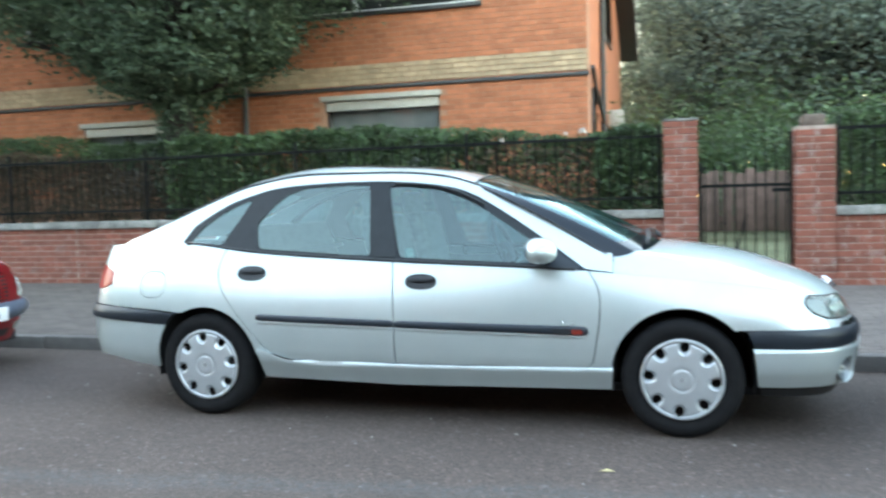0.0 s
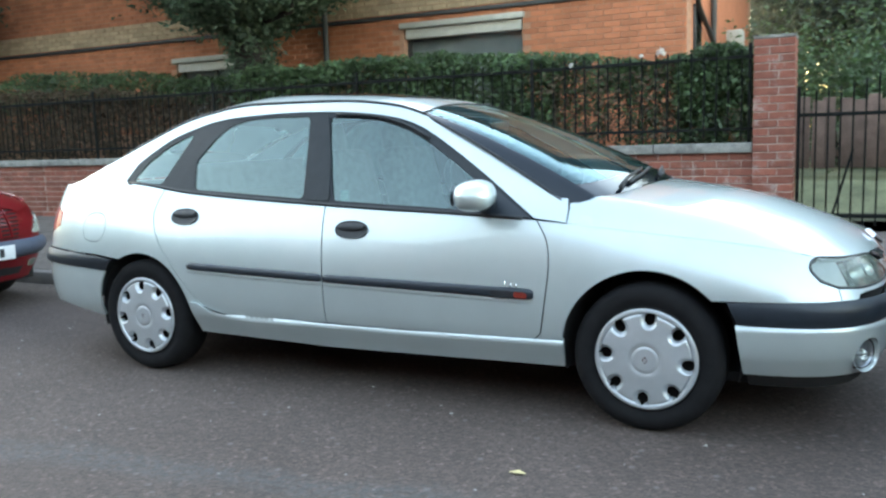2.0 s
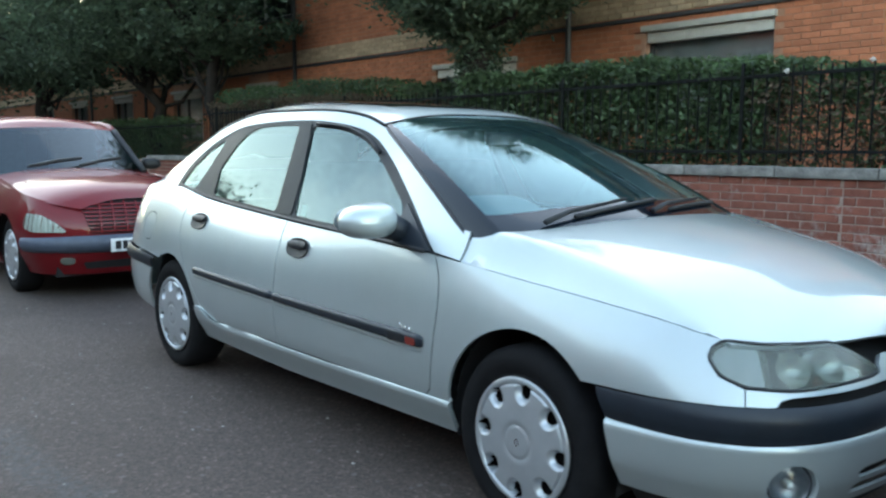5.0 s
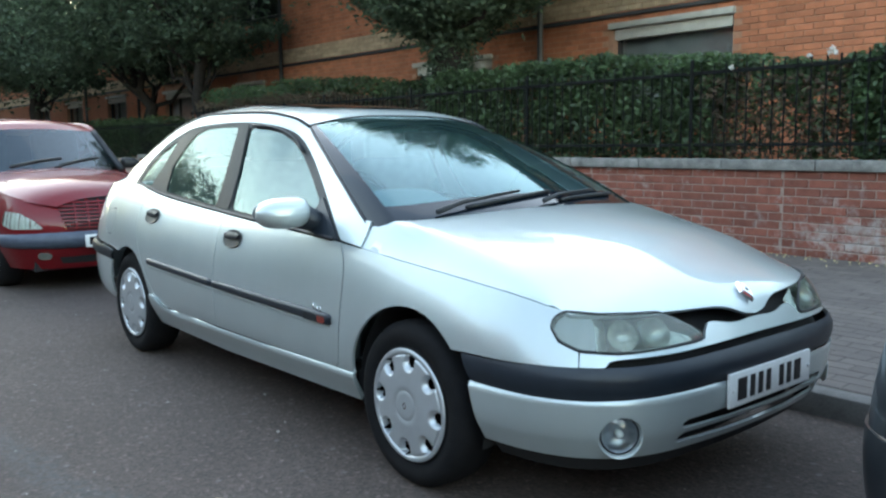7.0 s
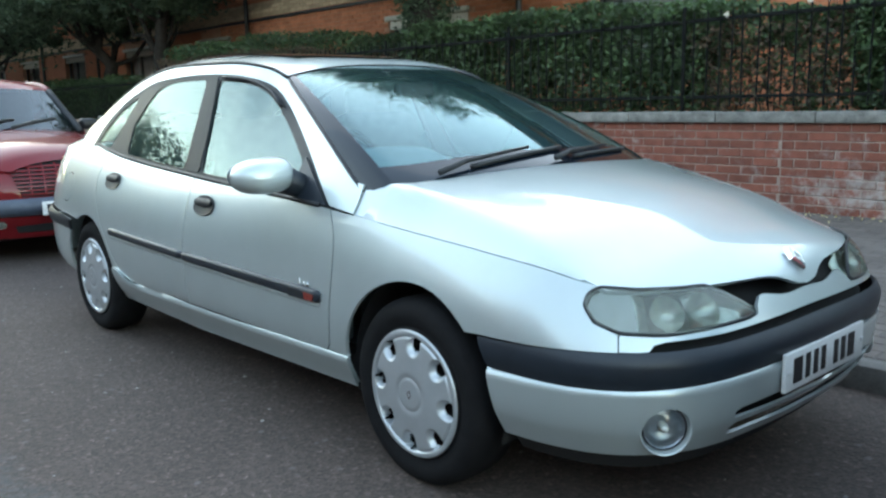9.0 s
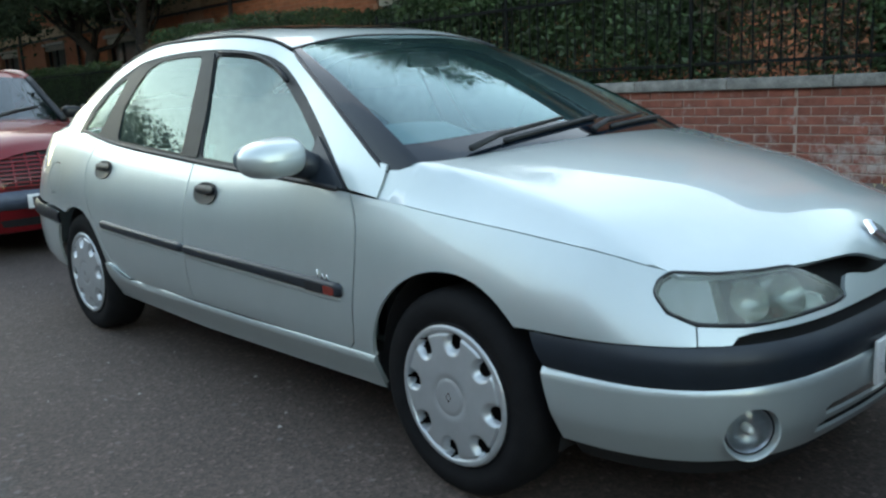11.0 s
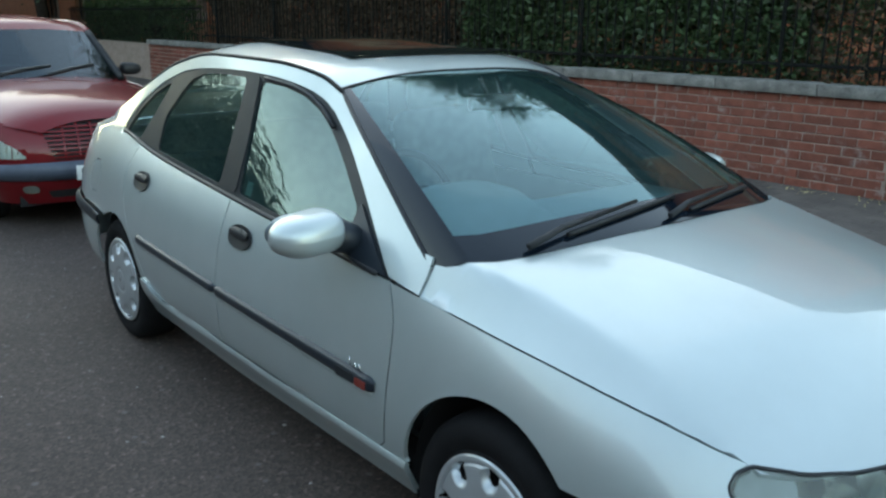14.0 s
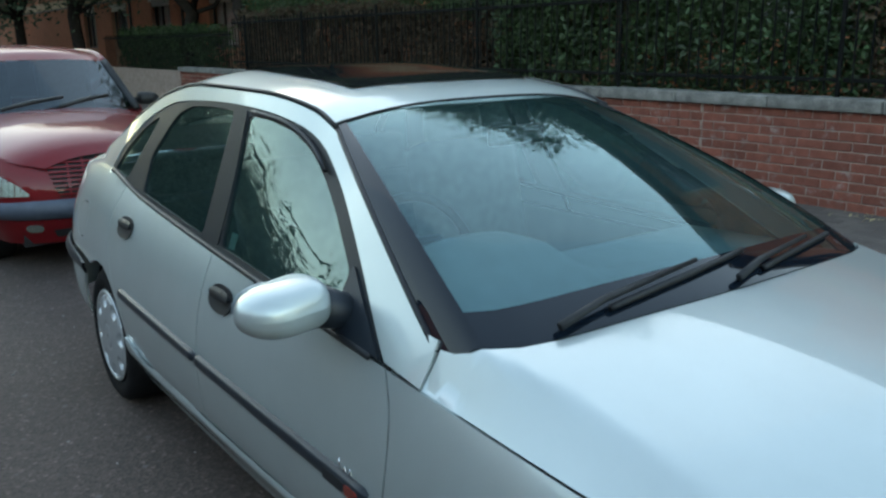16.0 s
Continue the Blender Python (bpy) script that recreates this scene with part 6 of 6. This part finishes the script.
red, rplace, rend, r_at = parked_car(
    "hatchback_car", "dark red retro-styled hatchback with a grey bumper, parked at the kerb", (-2.40, -.12, 0), RED_PAINT, r_outline, r_inset, r_top, (.86, 3.48), .315,
    [(.085, .43, .725, .80), (.2, .585, .76, .875), (.45, .71, .80, .945), (.8, .745, .855, .985), (1.2, .755, .90, 1.015), (1.64, .75, .94, 1.02)],
    ((1.70, .70, .975), (2.25, .60, 1.385)),
    [(2.25, .60, 1.385, 1.415), (2.4, .60, 1.43, 1.485), (2.7, .59, 1.465, 1.53), (3.1, .58, 1.475, 1.545), (3.6, .55, 1.46, 1.54), (4.0, .52, 1.38, 1.45)],
    [[(1.78, .735, .965), (2.32, .61, 1.40), (2.62, .61, 1.46), (2.62, .755, .965)], [(2.70, .755, .965), (2.70, .605, 1.465), (3.2, .60, 1.46), (3.32, .75, .97)], [(3.40, .75, .97), (3.28, .60, 1.455), (3.8, .57, 1.38), (3.9, .70, 1.0)]],
    [(4.22, .62, 1.0), (4.02, .5, 1.37), (4.02, -.5, 1.37), (4.22, -.62, 1.0)], DARK_PANE, bow=.2)


def rm(pts):
    return list(pts) + [(2 * rend - u, z) for u, z in reversed(pts)]


def r_y(y):
    """u where the near side's nose lies y from the middle."""
    lo, hi = rend - .95, rend
    for _ in range(30):
        mid = (lo + hi) / 2
        lo, hi = (mid, hi) if -rplace(mid, .5)[1] > y else (lo, mid)
    return lo


bump = rm([(r_y(.80), .395), (r_y(.80), .50), (r_y(.5), .515), (rend - .02, .52)]) + rm([(r_y(.5), .385), (rend - .02, .38)])[::-1]
rb = part("front_bumper", sheet(bump, [], rplace, .04, lambda u, z: .055 - .022 * ((z - .45) / .05) ** 2, .06), BUMPER_GREY, red, "grey plastic front bumper")
gr = rm([(r_y(.37), .53), (r_y(.45), .765), (rend - .02, .80)]) + rm([(rend - .02, .525)])[::-1]
grille = part("grille", sheet(gr, [], rplace, .04, .004, 0), DARK, red, "dark slatted grille")
for i in range(8):
    z = .54 + i * .029
    part("slat", sheet(rm([(r_y(.375 + .01 * i), z), (r_y(.378 + .01 * i), z + .013), (rend - .02, z + .013)]) + rm([(rend - .02, z)])[::-1], [], rplace, .05, .016, .012), RED_PAINT, grille)
for y in (.30, .20, .10, 0):
    for s in ((1,) if y == 0 else (1, -1)):
        u = r_y(y)
        q = [(u - .007, .535), (u - .007, .77), (u + .007, .77), (u + .007, .535)]
        me = sheet(q, [], rplace, .04, .022, .012)
        part("upright", flipped(me) if s < 0 else me, RED_PAINT, grille)
part("chrome_strip", sheet(rm([(r_y(.24), .795), (r_y(.20), .806), (rend - .02, .812)]) + rm([(rend - .02, .800)])[::-1], [], rplace, .04, .015, .01), CHROME, red)
for k in (0, 1):
    q = rounded([(r_y(.535), .545), (r_y(.60), .61), (r_y(.70), .675), (r_y(.775), .690), (r_y(.805), .64), (r_y(.795), .575), (r_y(.74), .545)], .03)
    me = sheet(q, [], rplace, .03, lambda u, z: .012, .012)
    hl2 = part("headlamp", flipped(me) if k else me, LENS, red, "clear teardrop headlamp")
    hl2.visible_shadow = False
    me = sheet(q, [], rplace, .02, lambda u, z: .002 + .005 * math.sin(u * 130), 0)
    part("reflector", flipped(me) if k else me, LAMP_WHITE, hl2)
    me = sheet(ellipse(r_y(.55), .315, .06, .03, 20, 2.6), [], rplace, .02, .006, .006)
    part("fog_lamp", flipped(me) if k else me, LAMP_IN, red)
    s = -1 if k else 1
    mm = part("door_mirror", mirror_shell(), BLACK_TRIM, red, "black door mirror")
    mm.matrix_basis = Matrix.Translation((-2.02, -.90 * s, 1.045)) @ Matrix.Diagonal((.8, s * .85, .95, 1))
    part("arm", mesh_of(*tube([(.0, .1, -.02), (.0, .24, -.04)], [.035, .04], 8), True), BLACK_TRIM, mm)
dark_gap = rm([(r_y(.42), .245), (r_y(.44), .30), (rend - .02, .315)]) + rm([(rend - .02, .245)])[::-1]
part("air_intake", sheet(dark_gap, [], rplace, .04, .004, 0), DARK, red)
pl = part("number_plate", box(.058, .068, -.26, .26, .385, .49, .003), PLATE_WHITE, red, "white number plate")
x = -.225
for w in (.06, .05, .05, .05, 0, .05, .05, .05):
    if w:
        part("plate_bar", box(.068, .070, x, x + w - .014, .405, .47), INK, pl)
    x += w if w else .045
for y in (-.37, .37):
    seat = part("front_seat", soft_box(.5, .5, .2, .05), SEAT_CLOTH, red, m=pose(-2.65, y, .75))
    part("backrest", soft_box(.16, .5, .6, .06), SEAT_CLOTH, seat, m=pose(-.25, 0, .35, 0, -12, 0))
for k0, k1 in ((.62, -.1), (-.02, -.66)):
    a, b = Vector((-1.52, k0 * .7 * -1, 1.02)), Vector((-1.66, k1 * -.66, 1.09))
    part("wiper", mesh_of(*tube([a + Vector((.02, 0, .02)), (a + b) / 2 + Vector((.035, 0, .03)), b + Vector((.045, 0, .02))], [.016, .019, .013], 6), True), BLACK_TRIM, red)
part("dashboard", box(-2.15, -1.75, -.64, .64, .8, .975, .03), TRIM_IN, red)

# dark hatchback ahead
n_top = smooth_curve([0, .3, 1.0, 2.0, 3.9, 4.2], [.66, .72, .86, .92, .95, .93])


def n_inset(d, z):
    low = UNDER(z) if z < .5 else 0
    k = max(0, (z - .50) / .42)
    return low + k ** 2 * (.05 + .10 * math.exp(-(max(d, 0) / .3) ** 2) + .03 * math.exp(-((d - 4.05) / .22) ** 2))


n_outline = [(0, 0), (.03, .35), (.14, .62), (.32, .76), (.7, .83), (1.5, .85), (2.8, .85), (3.6, .835), (3.88, .79), (4.0, .68), (4.045, .45), (4.06, 0)]
dark, dplace, dend, d_at = parked_car(
    "hatchback_car", "dark blue-grey hatchback parked just ahead", (8.150, .05, 0), NAVY_PAINT, n_outline, n_inset, n_top, (.8, 3.35), .30,
    [(.10, .55, .66, .70), (.4, .66, .74, .82), (.8, .72, .82, .90), (1.15, .74, .875, .95)], ((1.12, .72, .93), (1.75, .56, 1.36)),
    [(1.75, .56, 1.36, 1.40), (2.4, .57, 1.40, 1.45), (3.2, .56, 1.37, 1.43), (3.7, .53, 1.30, 1.36)],
    [[(1.3, .745, .93), (1.85, .60, 1.33), (2.35, .60, 1.36), (2.35, .755, .935)], [(2.43, .755, .935), (2.43, .6, 1.36), (3.3, .59, 1.33), (3.5, .74, .96)]],
    [(3.98, .62, .97), (3.72, .52, 1.30), (3.72, -.52, 1.30), (3.98, -.62, .97)], PANE)
for s in (1, -1):
    me = sheet(rounded([(.26, .80), (.26, .91), (.42, .91), (.44, .80)], .03), [], dplace, .03, .004, .01)
    part("tail_lamp", flipped(me) if s < 0 else me, RED_LENS, dark, "red tail lamp")
tailb = [(1.05, .27), (1.05, .56), (-1.05, .56), (-1.05, .27)]
part("rear_bumper", sheet(rounded(tailb, .03), [], dplace, .05, .006, .03), NAVY_PAINT, dark, "dark rear bumper")

# ---------------------------------------------------------------- bricks and paving, piece by piece
def brick_shape(L, H, D, chamfer=0.005, axis="y"):
    """A brick whose face looks to -y, its back open."""
    a, b = L / 2, H / 2
    c = chamfer
    v = [(-a, D, -b), (a, D, -b), (a, D, b), (-a, D, b), (-a, c, -b), (a, c, -b), (a, c, b), (-a, c, b), (-a + c, 0, -b + c), (a - c, 0, -b + c), (a - c, 0, b - c), (-a + c, 0, b - c)]
    f = [(8, 9, 10, 11)] + [(4 + i, 4 + (i + 1) % 4, 8 + (i + 1) % 4, 8 + i) for i in range(4)] + [(i, (i + 1) % 4, 4 + (i + 1) % 4, 4 + i) for i in range(4)]
    return v, f


STRETCHER = mesh_of(*brick_shape(.215, .065, .03))
HALF = mesh_of(*brick_shape(.1025, .065, .03))
brick_rnd = np.random.RandomState(5)


def courses(x0, x1, z0, n, joints):
    """Brick centres and lengths, course by course, broken at the joints."""
    cuts = [x0] + sorted(j for j in joints if x0 < j < x1) + [x1]
    for i in range(n):
        z = z0 + i * COURSE + COURSE / 2
        for a, b in zip(cuts, cuts[1:]):
            a, b = a + .006, b - .006
            x = a
            first = i % 2
            while x < b - .03:
                L = min(.1025 if first else .215, b - x)
                first = 0
                yield x + L / 2, z, L
                x += L + .01


JOINTS = [1.24 - 2.16 * i for i in range(16)]
rest = []
for w, x0, x1 in ((wall_west, -14.0, PIER1[0]), (wall_east, PIER2[1], 11.0)):
    rest = []
    for x, z, L in courses(x0, x1, WALL_Z0, 10, JOINTS):
        y = WALL_Y + brick_rnd.uniform(-.0025, .002)
        if -3.1 < x < 2.5 and L in (.215, .1025):
            part("brick", STRETCHER if L > .2 else HALF, BRICK_RED, w, m=Matrix.Translation((x, y, z)))
        else:
            v, f = brick_shape(L, .065, .03)
            rest.append(([(p + x, q + y, r + z) for p, q, r in v], f))
    tagged(part("bricks", mesh_of(*join_meshes(rest)), BRICK_RED_FAR, w), kind="stuff")
for name, (x0, x1), n in (("pier_west", PIER1, 24), ("pier_east", PIER2, 22)):
    p = wall_piers[name]
    W = x1 - x0
    for i in range(n):
        z = .215 + i * COURSE + COURSE / 2
        cut = .215 if i % 2 else W - .215 - .01
        for a, b in ((x0, x0 + cut), (x0 + cut + .01, x1)):
            v, f = brick_shape(b - a, .065, .03)
            part("brick", mesh_of(v, f), BRICK_RED, p, m=Matrix.Translation(((a + b) / 2, WALL_Y - .05 + brick_rnd.uniform(-.002, .002), z)))
        for side_x, rot in ((x0, -90), (x1, 90)):
            v, f = brick_shape(.33, .065, .03)
            part("brick", mesh_of(v, f), BRICK_RED, p, m=Matrix.Translation((side_x, WALL_Y + .12, z)) @ Matrix.Rotation(radians(rot), 4, "Z"))


def clear(x, z, L, holes):
    return not any(x + L / 2 > h[0] - .004 and x - L / 2 < h[1] + .004 and z + .0325 > h[2] - .004 and z - .0325 < h[3] + .004 for h in holes)


far, band, near = [], [], 0
HOUSE_STRETCHER = mesh_of(*brick_shape(.215, .065, .02))
for x, z, L in courses(-13.0, HX1, .9, 70, [-3.93]):
    if not clear(x, z, L, WINDOWS + UPPER) or z > EAVES - .05 or z < 1.4 and x < -4:
        continue
    v, f = brick_shape(L, .065, .02)
    inband = BAND[0] < z < BAND[1]
    if not inband and -2.7 < x < HX1 and 2.1 < z < 2.98 and near < 300 and L > .2:
        near += 1
        part("brick", HOUSE_STRETCHER, BRICK_ORANGE, front_wall, m=Matrix.Translation((x, HOUSE_Y, z)))
        continue
    moved = ([(p + x, q + HOUSE_Y - (.012 if inband else 0) + brick_rnd.uniform(-.001, .001), r + z) for p, q, r in v], f)
    (band if inband else far).append(moved)
tagged(part("bricks", mesh_of(*join_meshes(far)), BRICK_ORANGE_FAR, front_wall), kind="stuff")
tagged(part("band_bricks", mesh_of(*join_meshes(band)), BUFF, front_wall), kind="stuff")
part("far_brickwork", box(HX0, -13.01, HOUSE_Y - .004, HOUSE_Y + .008, 3.3, 4.0), BRICK_ORANGE, front_wall)
for xa, xb in zip([HX0] + [w[1] for w in WINDOWS[2:][::-1]], [w[0] for w in WINDOWS[2:][::-1]] + [-13.0]):
    if xb - xa > .1:
        part("far_brickwork", box(xa, min(xb, -13.01), HOUSE_Y - .004, HOUSE_Y + .008, .3, 2.9), BRICK_ORANGE, front_wall)
part("far_band", box(HX0, -13.01, HOUSE_Y - .012, HOUSE_Y + .008, BAND[0], BAND[1]), BUFF, front_wall)

# paving blocks: one shape, laid in stretcher rows across the footway
PB = mesh_of([(p, r, -q) for p, q, r in brick_shape(.196, .096, .04, .005)[0]], brick_shape(.196, .096, .04, .005)[1])
slope = math.degrees(math.atan(.036))
rest = []
for j in range(33):
    y = 1.18 + j * .1
    for i in range(int(21 / .2)):
        x = -13 + i * .2 + (.1 if j % 2 else 0)
        z = pavement_z(y) + brick_rnd.uniform(-.0015, .0015)
        if 1.55 < x < 3.33:
            part("paving_block", PB, PAVING, pavement, m=Matrix.Translation((x, y, z)) @ Matrix.Rotation(radians(slope), 4, "X"))
        else:
            rest.append(([(v.co.x + x, v.co.y + y, v.co.z + z + .036 * v.co.y) for v in PB.vertices], [tuple(p.vertices) for p in PB.polygons]))
tagged(part("paving_blocks", mesh_of(*join_meshes(rest)), PAVING_FAR, pavement), kind="stuff")

# scraps on the street
chips = []
for _ in range(300):
    x, y = brick_rnd.uniform(-3, 6), brick_rnd.uniform(-4.5, 0.9)
    s = brick_rnd.uniform(.003, .009)
    h = brick_rnd.uniform(.5, 1) * s
    chips.append(([(x - s, y - s * .7, 0), (x + s, y - s, 0), (x + s * .8, y + s, 0), (x - s * .6, y + s, 0), (x, y, h)], [(0, 1, 4), (1, 2, 4), (2, 3, 4), (3, 0, 4)]))
CHIP = surface("stone_chip", (0.22, 0.21, 0.195), 0.8, 0, 0.4, 20, 100, 0.0, pieces=0.5, islands=True)
tagged(part("stone_chips", mesh_of(*join_meshes(chips)), CHIP), "pale loose stone chips on the street", "gravel", kind="stuff")
LITTER = surface("dry_yellow_leaf", (0.5, 0.42, 0.22), 0.8, 0, 0.2, 30, 100, 0.0)
lf = thing("fallen_leaf", "small pale yellow fallen leaf on the street", "leaf", at=(2.35, -1.42, 0.0))
part("blade", mesh_of([(-.035, 0, .004), (0, .018, .010), (.035, 0, .006), (0, -.018, .010), (0, 0, .005)], [(0, 4, 1), (1, 4, 2), (2, 4, 3), (3, 4, 0)]), LITTER, lf)

# dry leaves and scraps at the foot of the wall
P = []
for _ in range(90):
    y = WALL_Y - .06 - abs(brick_rnd.normal(0, .16))
    P.append((brick_rnd.uniform(.4, 2.9), y, pavement_z(y) + .012))
tagged(part("leaf_litter", leaves(P, .03, flat=.2, seed=303), LITTER), "dry pale leaves and scraps at the foot of the wall", "leaf litter", kind="stuff")
